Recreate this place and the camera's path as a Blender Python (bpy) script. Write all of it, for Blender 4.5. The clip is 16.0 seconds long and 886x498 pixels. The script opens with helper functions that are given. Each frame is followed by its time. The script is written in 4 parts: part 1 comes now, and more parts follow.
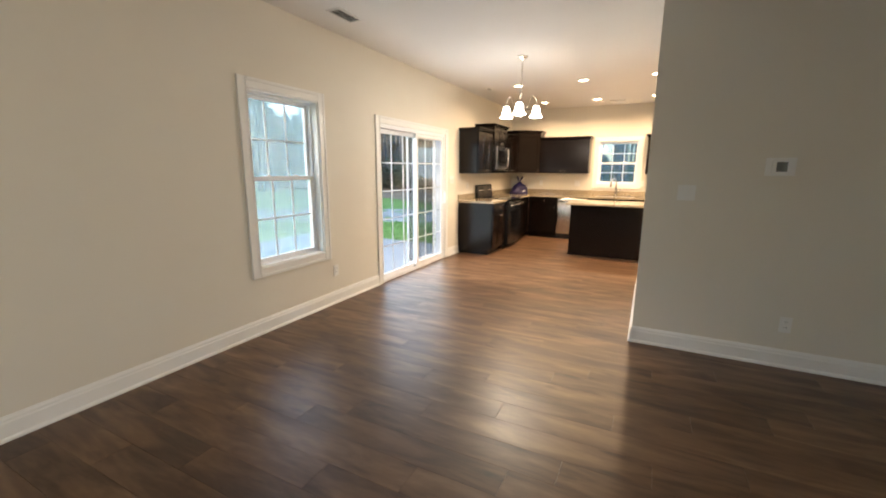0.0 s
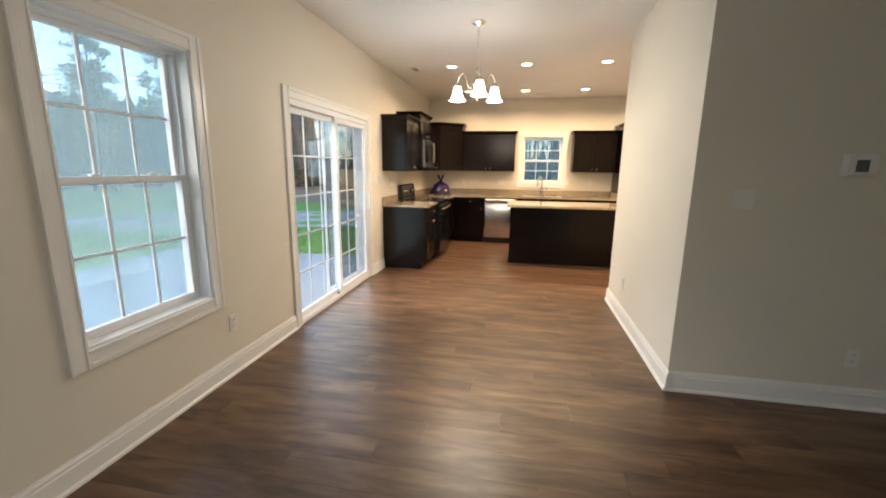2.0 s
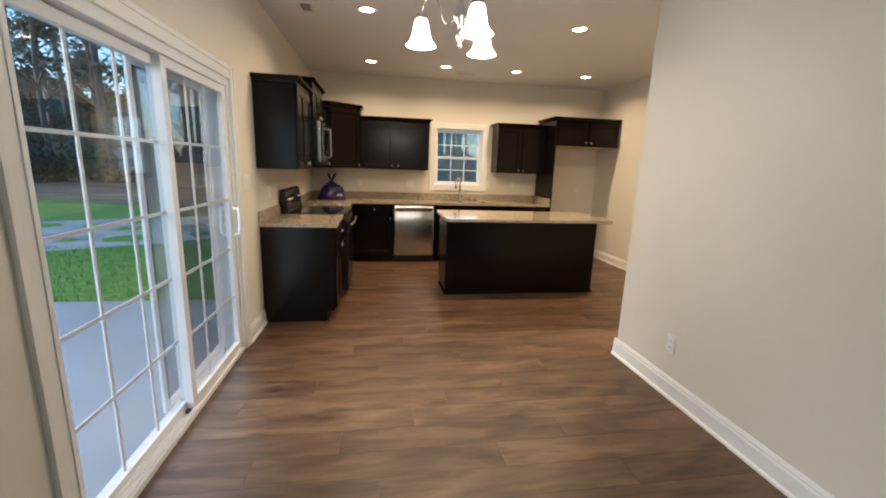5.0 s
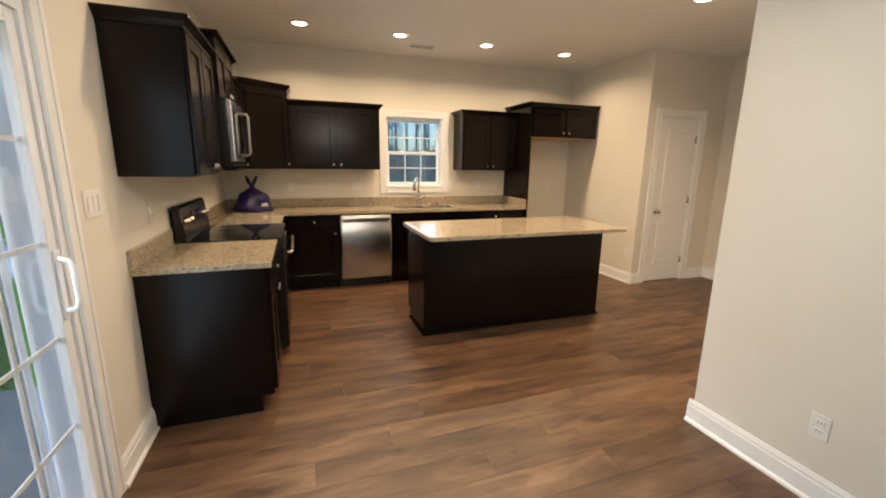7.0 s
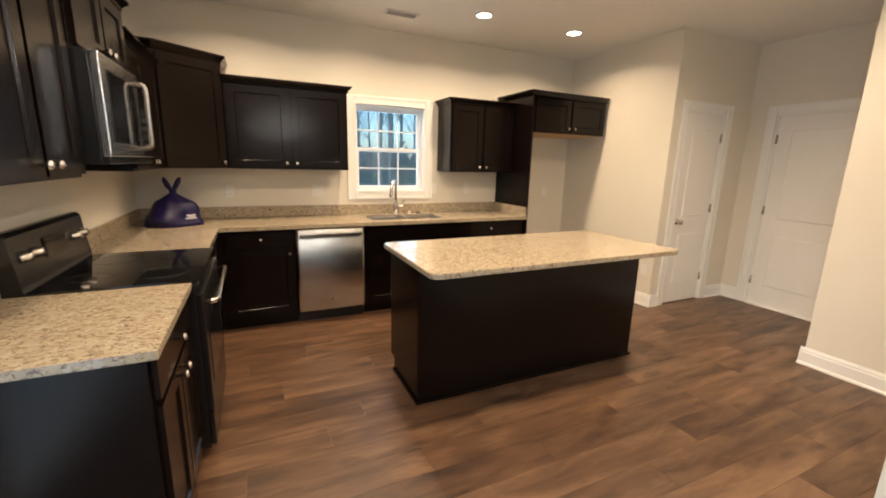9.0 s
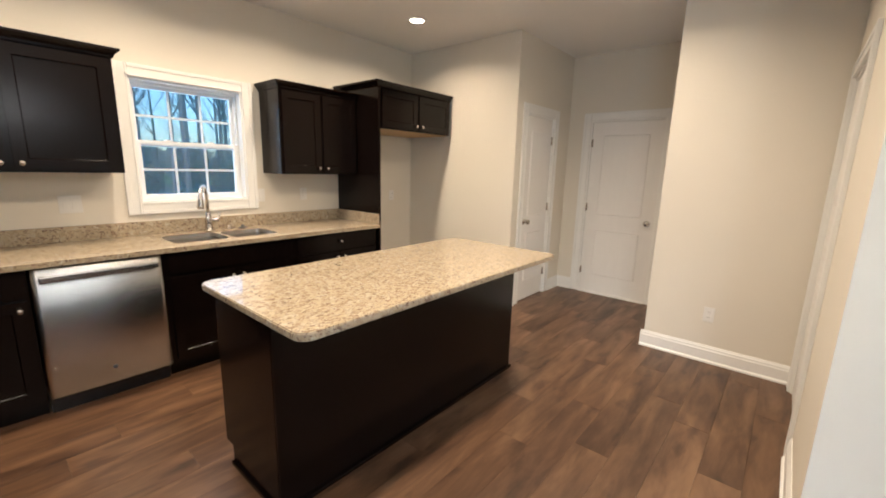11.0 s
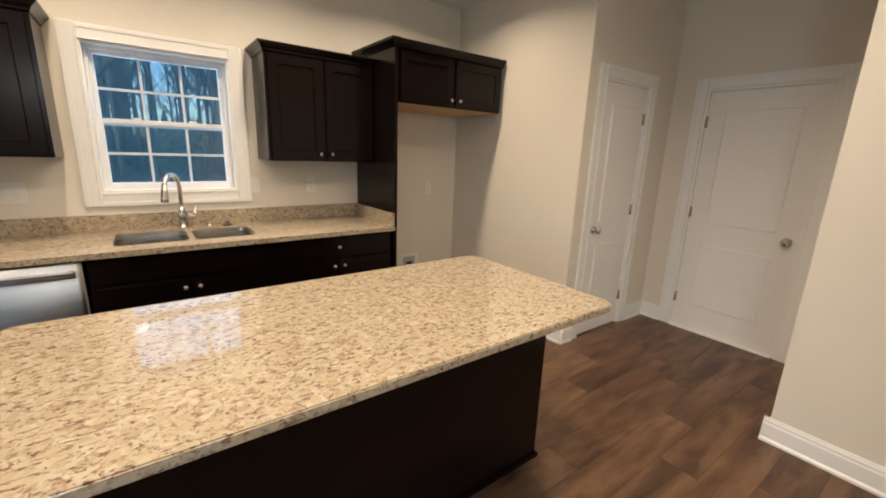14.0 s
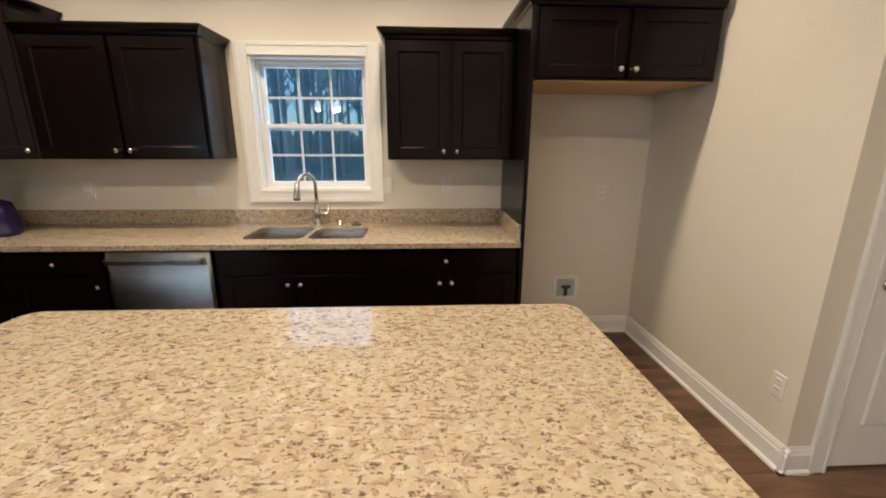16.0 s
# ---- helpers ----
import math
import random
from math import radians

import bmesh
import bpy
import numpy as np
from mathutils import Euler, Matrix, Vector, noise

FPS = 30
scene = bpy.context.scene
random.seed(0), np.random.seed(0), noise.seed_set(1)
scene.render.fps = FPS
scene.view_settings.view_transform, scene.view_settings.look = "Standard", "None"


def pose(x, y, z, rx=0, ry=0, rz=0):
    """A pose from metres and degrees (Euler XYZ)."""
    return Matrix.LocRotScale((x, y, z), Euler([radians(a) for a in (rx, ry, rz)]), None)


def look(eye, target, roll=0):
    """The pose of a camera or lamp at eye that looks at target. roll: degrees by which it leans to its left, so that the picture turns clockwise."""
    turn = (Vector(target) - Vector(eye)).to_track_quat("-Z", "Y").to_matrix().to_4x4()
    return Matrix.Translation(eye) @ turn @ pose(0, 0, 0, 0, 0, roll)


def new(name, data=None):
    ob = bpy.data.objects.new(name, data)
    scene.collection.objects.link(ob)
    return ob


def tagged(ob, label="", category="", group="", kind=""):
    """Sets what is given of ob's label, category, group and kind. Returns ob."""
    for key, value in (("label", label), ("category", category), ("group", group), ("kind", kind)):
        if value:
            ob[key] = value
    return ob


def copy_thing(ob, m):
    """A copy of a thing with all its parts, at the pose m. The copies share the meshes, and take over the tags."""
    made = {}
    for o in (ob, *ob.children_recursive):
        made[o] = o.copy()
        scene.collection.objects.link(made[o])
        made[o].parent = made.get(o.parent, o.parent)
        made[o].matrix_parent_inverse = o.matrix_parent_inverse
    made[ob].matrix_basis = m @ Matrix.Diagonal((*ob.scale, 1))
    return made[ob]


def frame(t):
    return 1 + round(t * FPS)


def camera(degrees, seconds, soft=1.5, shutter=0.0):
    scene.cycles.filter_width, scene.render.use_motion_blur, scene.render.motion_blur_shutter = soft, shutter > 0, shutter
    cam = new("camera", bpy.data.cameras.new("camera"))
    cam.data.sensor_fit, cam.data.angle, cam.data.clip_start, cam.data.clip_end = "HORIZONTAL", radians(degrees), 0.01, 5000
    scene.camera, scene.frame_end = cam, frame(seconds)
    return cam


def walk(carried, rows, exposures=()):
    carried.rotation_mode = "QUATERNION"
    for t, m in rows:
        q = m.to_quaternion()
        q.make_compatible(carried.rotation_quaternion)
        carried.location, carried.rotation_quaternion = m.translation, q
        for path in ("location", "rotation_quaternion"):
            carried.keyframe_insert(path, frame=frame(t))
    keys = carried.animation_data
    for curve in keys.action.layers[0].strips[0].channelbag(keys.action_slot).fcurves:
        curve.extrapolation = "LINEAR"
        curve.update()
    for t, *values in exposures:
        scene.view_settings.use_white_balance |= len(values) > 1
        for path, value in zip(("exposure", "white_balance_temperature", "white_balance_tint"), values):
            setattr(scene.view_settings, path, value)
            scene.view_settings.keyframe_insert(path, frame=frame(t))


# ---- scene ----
cam = camera(95.3, 16.0, 1.9)
PATH = [
    (0, (-0.136, -0.034, 1.421), (-1.02, 1.718, 1.037), 0.3),
    (0.5, (-0.432, 0.135, 1.415), (-1.173, 1.951, 1.027), -0.1),
    (1, (-0.69, 0.339, 1.401), (-1.27, 2.211, 0.999), 0.1),
    (1.5, (-0.938, 0.612, 1.425), (-1.424, 2.512, 1.033), 1.0),
    (2, (-1.168, 0.907, 1.417), (-1.53, 2.834, 1.023), 0.7),
    (2.5, (-1.363, 1.202, 1.44), (-1.567, 3.152, 1.045), 0.8),
    (3, (-1.468, 1.513, 1.44), (-1.569, 3.471, 1.044), 1.3),
    (3.2, (-1.521, 1.623, 1.442), (-1.575, 3.583, 1.052), 1.6),
    (5.5, (-2.156, 3.016, 1.432), (-1.715, 4.924, 1.026), 1.7),
    (6, (-2.238, 3.337, 1.448), (-1.661, 5.208, 1.044), 1.4),
    (6.5, (-2.259, 3.666, 1.44), (-1.632, 5.52, 1.029), 1.0),
    (7, (-2.233, 3.968, 1.45), (-1.582, 5.812, 1.035), 0.8),
    (7.5, (-2.215, 4.254, 1.442), (-1.528, 6.085, 1.024), 0.7),
    (8, (-2.208, 4.53, 1.45), (-1.48, 6.344, 1.024), 1.1),
    (8.2, (-2.192, 4.613, 1.447), (-1.461, 6.426, 1.024), 1.2),
    (10.3, (-2.04, 5.555, 1.462), (-0.771, 7.052, 1.079), 1.5),
    (10.5, (-2.033, 5.601, 1.451), (-0.677, 7.022, 1.076), 1.5),
    (11, (-1.976, 5.643, 1.447), (-0.484, 6.915, 1.056), 1.5),
    (11.5, (-1.939, 5.668, 1.448), (-0.384, 6.852, 1.024), 1.6),
    (12, (-1.865, 5.683, 1.441), (-0.311, 6.858, 0.988), 1.5),
    (12.5, (-1.673, 5.728, 1.428), (-0.176, 6.972, 0.967), 1.5),
    (13, (-1.461, 5.786, 1.456), (-0.069, 7.143, 0.984), 1.7),
    (13.5, (-1.224, 5.902, 1.459), (0.065, 7.359, 0.993), 2.1),
    (14, (-0.942, 5.975, 1.47), (0.218, 7.534, 1.0), 2.1),
    (14.5, (-0.677, 6.023, 1.461), (0.341, 7.68, 0.993), 2.4),
    (15, (-0.388, 6.078, 1.446), (0.408, 7.855, 0.989), 2.1),
    (15.5, (-0.152, 6.236, 1.453), (0.382, 8.103, 0.975), 1.6),
    (16, (-0.011, 6.325, 1.452), (0.082, 8.261, 0.956), 0.2),
]
walk(cam, [(t, look(eye, target, roll)) for t, eye, target, roll in PATH],
     [(0.0, 3.05, 6950, 12), (1.5, 2.78, 6800, 11), (3.0, 2.4, 6650, 10), (5.5, 1.95, 6250, 10), (7.0, 2.15, 6350, 10), (8.0, 2.4, 6450, 10), (10.5, 2.38, 5500, 8), (12.5, 2.15, 5650, 9), (14.5, 1.95, 5550, 8), (16.0, 1.9, 5500, 8)])

# ---- world and light ----
world = bpy.data.worlds.new("dusk")
scene.world = world
world.use_nodes = True
wn = world.node_tree
sky = wn.nodes.new("ShaderNodeTexSky")
sky.sky_type = "NISHITA"
sky.sun_disc = False
sky.sun_elevation = radians(11)
sky.sun_rotation = radians(250)
sky.air_density, sky.dust_density, sky.ozone_density = 1.0, 1.2, 3.5
wn.links.new(sky.outputs[0], wn.nodes["Background"].inputs[0])
wn.nodes["Background"].inputs[1].default_value = 0.15
sun = bpy.data.lights.new("sun", "SUN")
sun.energy, sun.angle, sun.color = 0.6, radians(25), (1.0, 0.95, 0.9)
sun_ob = new("sun", sun)
sun_ob.matrix_world = look((-20, -6, 14), (0, 2, 0))
WARM = (1.0, 0.72, 0.45)
BULB = (1.0, 0.90, 0.77)
SKYLIGHT = (0.72, 0.88, 1.0)
CAN_WATTS, BULB_WATTS = 3.7, 2.45


def opening_light(m, w, h, watts, colour, spread=180):
    """Stands in for sky light in a window's opening: an area lamp at m that shines along its own -z."""
    lamp = bpy.data.lights.new("sky_light", "AREA")
    lamp.shape, lamp.size, lamp.size_y, lamp.energy, lamp.color, lamp.spread = "RECTANGLE", w, h, watts, colour, radians(spread)
    new("sky_light", lamp).matrix_world = m



# ---- materials ----
def material(name, colour, rough=0.5, metal=0.0, vary=0.08, scale=6.0, bump=0.05, bump_scale=60.0, rand=0.0, stretch=(1, 1, 1), coat=0.0, spec=0.5):
    """A surface with broad stains, fine grain and fine relief."""
    m = bpy.data.materials.new(name)
    m.use_nodes = True
    n, l = m.node_tree.nodes, m.node_tree.links
    p = n["Principled BSDF"]
    p.inputs["Roughness"].default_value, p.inputs["Metallic"].default_value = rough, metal
    p.inputs["Coat Weight"].default_value, p.inputs["Specular IOR Level"].default_value = coat, spec
    co = n.new("ShaderNodeTexCoord")
    mp = n.new("ShaderNodeMapping")
    mp.inputs["Scale"].default_value = stretch
    l.new(co.outputs["Object"], mp.inputs[0])
    a, b = n.new("ShaderNodeTexNoise"), n.new("ShaderNodeTexNoise")
    a.inputs["Scale"].default_value, b.inputs["Scale"].default_value = scale, bump_scale
    a.inputs["Detail"].default_value = b.inputs["Detail"].default_value = 5
    l.new(mp.outputs[0], a.inputs[0]), l.new(mp.outputs[0], b.inputs[0])
    add = n.new("ShaderNodeMath")
    add.operation = "MULTIPLY_ADD"
    l.new(b.outputs[0], add.inputs[0])
    add.inputs[1].default_value = 0.4
    l.new(a.outputs[0], add.inputs[2])
    rng = n.new("ShaderNodeMapRange")
    rng.inputs[1].default_value, rng.inputs[2].default_value = 0.35, 1.05
    rng.inputs[3].default_value, rng.inputs[4].default_value = 1 - vary, 1 + vary
    l.new(add.outputs[0], rng.inputs[0])
    last = rng.outputs[0]
    if rand:
        info = n.new("ShaderNodeObjectInfo")
        r2 = n.new("ShaderNodeMapRange")
        r2.inputs[3].default_value, r2.inputs[4].default_value = 1 - rand, 1 + rand
        l.new(info.outputs["Random"], r2.inputs[0])
        mul = n.new("ShaderNodeMath")
        mul.operation = "MULTIPLY"
        l.new(last, mul.inputs[0]), l.new(r2.outputs[0], mul.inputs[1])
        last = mul.outputs[0]
    mix = n.new("ShaderNodeMix")
    mix.data_type, mix.blend_type = "RGBA", "MULTIPLY"
    mix.inputs[0].default_value = 1
    mix.inputs[6].default_value = (*colour, 1)
    l.new(last, mix.inputs[7])
    l.new(mix.outputs[2], p.inputs["Base Color"])
    if bump:
        bp = n.new("ShaderNodeBump")
        bp.inputs["Strength"].default_value, bp.inputs["Distance"].default_value = bump, 0.004
        l.new(b.outputs[0], bp.inputs["Height"])
        l.new(bp.outputs[0], p.inputs["Normal"])
    return m


WALL = material("wall_paint", (0.725, 0.685, 0.60), 0.62, vary=0.02, scale=1.5, bump=0.12, bump_scale=220)
CEIL = material("ceiling_paint", (0.82, 0.81, 0.79), 0.8, vary=0.02, scale=2, bump=0.15, bump_scale=160)
TRIM = material("trim_paint", (0.82, 0.82, 0.80), 0.32, vary=0.02, scale=3, bump=0.03, bump_scale=40)
DOORP = material("door_paint", (0.80, 0.79, 0.77), 0.36, vary=0.02, scale=3, bump=0.05, bump_scale=70, stretch=(6, 6, 1))
VINYL = material("white_vinyl", (0.80, 0.82, 0.84), 0.3, vary=0.02, scale=5, bump=0.02)
CABINET = material("espresso_wood", (0.0050, 0.0028, 0.0022), 0.22, spec=0.22, vary=0.35, scale=5, bump=0.06, bump_scale=50, stretch=(8, 8, 0.8))
RAWWOOD = material("raw_plywood", (0.55, 0.36, 0.17), 0.6, vary=0.15, scale=8, stretch=(1, 8, 1))
STEEL = material("brushed_steel", (0.47, 0.46, 0.44), 0.25, 1.0, vary=0.05, scale=3, bump=0.12, bump_scale=14, stretch=(0.4, 0.4, 60))
NICKEL = material("brushed_nickel", (0.66, 0.62, 0.57), 0.25, 1.0, vary=0.05, bump=0.0)
CHROME = material("sink_steel", (0.84, 0.81, 0.76), 0.30, 1.0, vary=0.06, bump=0.03, bump_scale=90)
BLACK = material("black_enamel", (0.010, 0.010, 0.011), 0.22, vary=0.1, bump=0.02)
BGLASS = material("black_glass", (0.006, 0.006, 0.007), 0.05, vary=0.05, bump=0.0)
PLATE = material("white_plastic", (0.78, 0.77, 0.74), 0.35, vary=0.02, bump=0.0)
SLOT = material("dark_slot", (0.05, 0.05, 0.05), 0.5, bump=0.0)
SCREEN = material("grey_screen", (0.05, 0.06, 0.06), 0.15, bump=0.0)
BAG = material("purple_plastic", (0.011, 0.008, 0.05), 0.42, spec=0.3, vary=0.25, scale=9, bump=0.5, bump_scale=35)
BAGPRINT = material("white_print", (0.6, 0.6, 0.65), 0.5, bump=0.0)
CONCRETE = material("patio_concrete", (0.42, 0.45, 0.46), 0.22, vary=0.18, scale=1.2, bump=0.3, bump_scale=50)
# Sand colour, whitened to stand in for sky mirrored in its puddles
MUD = material("wet_sand", (0.60, 0.59, 0.56), 0.22, vary=0.45, scale=1.1, bump=0.6, bump_scale=6)
GRASSM = material("grass_blades", (0.10, 0.24, 0.035), 0.6, vary=0.4, scale=3, bump=0.0)
# BARK, LEAF and WOODS are lightened: distance haze put into the colour
BARK = material("bark", (0.20, 0.19, 0.18), 0.9, vary=0.4, scale=3, bump=0.6, bump_scale=14, rand=0.4, stretch=(3, 3, 0.5))
LEAF = material("leaves", (0.075, 0.105, 0.06), 0.7, vary=0.5, scale=1.2, bump=0.0, rand=0.5)
LEAF_TAN = material("autumn_leaves", (0.19, 0.13, 0.05), 0.7, vary=0.4, scale=1.2, bump=0.0, rand=0.4)
WOODS = material("far_woods", (0.10, 0.115, 0.11), 0.95, vary=0.6, scale=0.35, bump=0.0, stretch=(3, 3, 0.4))
SIDING = material("siding", (0.6, 0.6, 0.58), 0.6, vary=0.03)


def emitter(name, colour, strength):
    m = bpy.data.materials.new(name)
    m.use_nodes = True
    p = m.node_tree.nodes["Principled BSDF"]
    p.inputs["Base Color"].default_value = (0.8, 0.8, 0.8, 1)
    p.inputs["Emission Color"].default_value = (*colour, 1)
    p.inputs["Emission Strength"].default_value = strength
    return m


CAN_GLOW = emitter("can_lens", (1.0, 0.78, 0.52), 3.5)
SHADE_GLOW = emitter("frosted_glass_lit", (1.0, 0.93, 0.82), 2.2)


def glass():
    m = bpy.data.materials.new("window_glass")
    m.use_nodes = True
    n, l = m.node_tree.nodes, m.node_tree.links
    out = n["Material Output"]
    tr, gl, mx, fr = (n.new("ShaderNode" + k) for k in ("BsdfTransparent", "BsdfGlossy", "MixShader", "LayerWeight"))
    tr.inputs[0].default_value = (0.93, 0.95, 0.97, 1)
    gl.inputs["Roughness"].default_value = 0.01
    pw, ma = n.new("ShaderNodeMath"), n.new("ShaderNodeMath")
    pw.operation, ma.operation = "POWER", "MULTIPLY_ADD"
    fr.inputs[0].default_value, pw.inputs[1].default_value = 0.5, 4.5
    ma.inputs[1].default_value, ma.inputs[2].default_value = 0.85, 0.045
    l.new(fr.outputs["Facing"], pw.inputs[0]), l.new(pw.outputs[0], ma.inputs[0])
    l.new(ma.outputs[0], mx.inputs[0]), l.new(tr.outputs[0], mx.inputs[1]), l.new(gl.outputs[0], mx.inputs[2])
    l.new(mx.outputs[0], out.inputs[0])
    return m


GLASS = glass()


def insect_screen():
    m = bpy.data.materials.new("insect_screen")
    m.use_nodes = True
    n, l = m.node_tree.nodes, m.node_tree.links
    tr, df, mx = (n.new("ShaderNode" + k) for k in ("BsdfTransparent", "BsdfDiffuse", "MixShader"))
    df.inputs[0].default_value = (0.07, 0.09, 0.10, 1)
    mx.inputs[0].default_value = 0.42
    l.new(tr.outputs[0], mx.inputs[1]), l.new(df.outputs[0], mx.inputs[2]), l.new(mx.outputs[0], n["Material Output"].inputs[0])
    return m


SCREENING = insect_screen()


def window_screen():
    """A pale mesh that the daylight behind it makes hazy."""
    m = bpy.data.materials.new("window_screen")
    m.use_nodes = True
    n, l = m.node_tree.nodes, m.node_tree.links
    tr, tl, mx = (n.new("ShaderNode" + k) for k in ("BsdfTransparent", "BsdfTranslucent", "MixShader"))
    tl.inputs[0].default_value = (0.22, 0.31, 0.33, 1)
    mx.inputs[0].default_value = 0.36
    l.new(tr.outputs[0], mx.inputs[1]), l.new(tl.outputs[0], mx.inputs[2]), l.new(mx.outputs[0], n["Material Output"].inputs[0])
    return m


WINDOW_SCREEN = window_screen()


def granite():
    m = bpy.data.materials.new("granite")
    m.use_nodes = True
    n, l = m.node_tree.nodes, m.node_tree.links
    p = n["Principled BSDF"]
    p.inputs["Roughness"].default_value = 0.045
    co = n.new("ShaderNodeTexCoord")
    warp = n.new("ShaderNodeTexNoise")
    warp.inputs["Scale"].default_value = 40
    wm = n.new("ShaderNodeMix")
    wm.data_type, wm.blend_type = "RGBA", "LINEAR_LIGHT"
    wm.inputs[0].default_value = 0.022
    l.new(co.outputs["Object"], warp.inputs[0])
    l.new(co.outputs["Object"], wm.inputs[6]), l.new(warp.outputs["Color"], wm.inputs[7])

    def ramp(source, stops):
        r = n.new("ShaderNodeValToRGB")
        while len(r.color_ramp.elements) < len(stops):
            r.color_ramp.elements.new(0.5)
        for e, (at, c) in zip(r.color_ramp.elements, stops):
            e.position, e.color = at, (*c, 1)
        l.new(source, r.inputs[0])
        return r.outputs[0]

    def blend(a, b, f, kind="MIX"):
        x = n.new("ShaderNodeMix")
        x.data_type, x.blend_type = "RGBA", kind
        l.new(f, x.inputs[0]), l.new(a, x.inputs[6]), l.new(b, x.inputs[7])
        return x.outputs[2]

    v = n.new("ShaderNodeTexVoronoi")
    v.inputs["Scale"].default_value = 62
    l.new(wm.outputs[2], v.inputs[0])
    sep = n.new("ShaderNodeSeparateColor")
    l.new(v.outputs["Color"], sep.inputs[0])
    base = ramp(sep.outputs[0], [(0.0, (0.40, 0.33, 0.225)), (0.3, (0.45, 0.385, 0.275)), (0.6, (0.36, 0.29, 0.195)), (0.82, (0.48, 0.43, 0.335)), (1.0, (0.30, 0.235, 0.16))])
    dk = n.new("ShaderNodeTexNoise")
    dk.inputs["Scale"].default_value, dk.inputs["Detail"].default_value = 70, 5
    st = n.new("ShaderNodeMapping")
    st.inputs["Scale"].default_value = (0.60, 1.35, 1)
    st.inputs["Rotation"].default_value = (0, 0, 0.15)
    l.new(co.outputs["Object"], st.inputs[0]), l.new(st.outputs[0], dk.inputs[0])
    f1 = ramp(dk.outputs[0], [(0.0, (0, 0, 0)), (0.555, (0, 0, 0)), (0.63, (0.95, 0.95, 0.95))])
    spots = n.new("ShaderNodeTexVoronoi")
    spots.inputs["Scale"].default_value = 150
    l.new(wm.outputs[2], spots.inputs[0])
    sp = n.new("ShaderNodeSeparateColor")
    l.new(spots.outputs["Color"], sp.inputs[0])
    dark = ramp(sp.outputs[1], [(0.0, (0.075, 0.045, 0.04)), (0.5, (0.23, 0.16, 0.115)), (1.0, (0.34, 0.25, 0.17))])
    col = blend(base, dark, f1)
    f2 = ramp(sp.outputs[0], [(0.0, (0, 0, 0)), (0.88, (0, 0, 0)), (0.90, (0.8, 0.8, 0.8))])
    col = blend(col, dark, f2)
    l.new(col, p.inputs["Base Color"])
    return m


GRANITE = granite()


def plank_wood():
    m = bpy.data.materials.new("vinyl_plank")
    m.use_nodes = True
    n, l = m.node_tree.nodes, m.node_tree.links
    p = n["Principled BSDF"]
    co, info, mp = n.new("ShaderNodeTexCoord"), n.new("ShaderNodeObjectInfo"), n.new("ShaderNodeMapping")
    mp.inputs["Scale"].default_value = (1.25, 6, 1)
    off = n.new("ShaderNodeVectorMath")
    off.operation = "MULTIPLY_ADD"
    off.inputs[1].default_value = (37, 23, 11)
    l.new(info.outputs["Random"], off.inputs[0]), l.new(co.outputs["Object"], off.inputs[2])
    l.new(off.outputs[0], mp.inputs[0])
    a, b = n.new("ShaderNodeTexNoise"), n.new("ShaderNodeTexNoise")
    a.inputs["Scale"].default_value, a.inputs["Detail"].default_value, a.inputs["Distortion"].default_value = 1.6, 6, 0.6
    b.inputs["Scale"].default_value, b.inputs["Detail"].default_value = 9, 4
    l.new(mp.outputs[0], a.inputs[0]), l.new(mp.outputs[0], b.inputs[0])
    mixf = n.new("ShaderNodeMath")
    mixf.operation = "MULTIPLY_ADD"
    mixf.inputs[1].default_value = 0.18
    l.new(b.outputs[0], mixf.inputs[0]), l.new(a.outputs[0], mixf.inputs[2])
    shift = n.new("ShaderNodeMath")
    shift.operation = "MULTIPLY_ADD"
    shift.inputs[1].default_value = 0.16
    l.new(info.outputs["Random"], shift.inputs[0]), l.new(mixf.outputs[0], shift.inputs[2])
    blot_map, blot_noise, knot = n.new("ShaderNodeMapping"), n.new("ShaderNodeTexNoise"), n.new("ShaderNodeMapRange")
    blot_map.inputs["Scale"].default_value = (3.2, 8.5, 1)
    blot_noise.inputs["Scale"].default_value, blot_noise.inputs["Detail"].default_value = 1.0, 3
    knot.inputs[1].default_value, knot.inputs[2].default_value = 0.60, 0.74
    knot.inputs[3].default_value, knot.inputs[4].default_value = 0.0, -0.24
    l.new(off.outputs[0], blot_map.inputs[0]), l.new(blot_map.outputs[0], blot_noise.inputs[0]), l.new(blot_noise.outputs[0], knot.inputs[0])
    dim = n.new("ShaderNodeMath")
    l.new(shift.outputs[0], dim.inputs[0]), l.new(knot.outputs[0], dim.inputs[1])
    shift = dim
    r = n.new("ShaderNodeValToRGB")
    stops = [(0.36, (0.029, 0.0150, 0.0088)), (0.54, (0.069, 0.0350, 0.0185)), (0.72, (0.122, 0.065, 0.034)), (0.92, (0.190, 0.110, 0.060))]
    while len(r.color_ramp.elements) < len(stops):
        r.color_ramp.elements.new(0.5)
    for e, (at, c) in zip(r.color_ramp.elements, stops):
        e.position, e.color = at, (*c, 1)
    l.new(shift.outputs[0], r.inputs[0])
    l.new(r.outputs[0], p.inputs["Base Color"])
    rr = n.new("ShaderNodeMapRange")
    rr.inputs[1].default_value, rr.inputs[2].default_value, rr.inputs[3].default_value, rr.inputs[4].default_value = 0.3, 0.7, 0.43, 0.33
    l.new(a.outputs[0], rr.inputs[0]), l.new(rr.outputs[0], p.inputs["Roughness"])
    bp = n.new("ShaderNodeBump")
    bp.inputs["Strength"].default_value, bp.inputs["Distance"].default_value = 0.12, 0.002
    l.new(b.outputs[0], bp.inputs["Height"]), l.new(bp.outputs[0], p.inputs["Normal"])
    return m


PLANK = plank_wood()


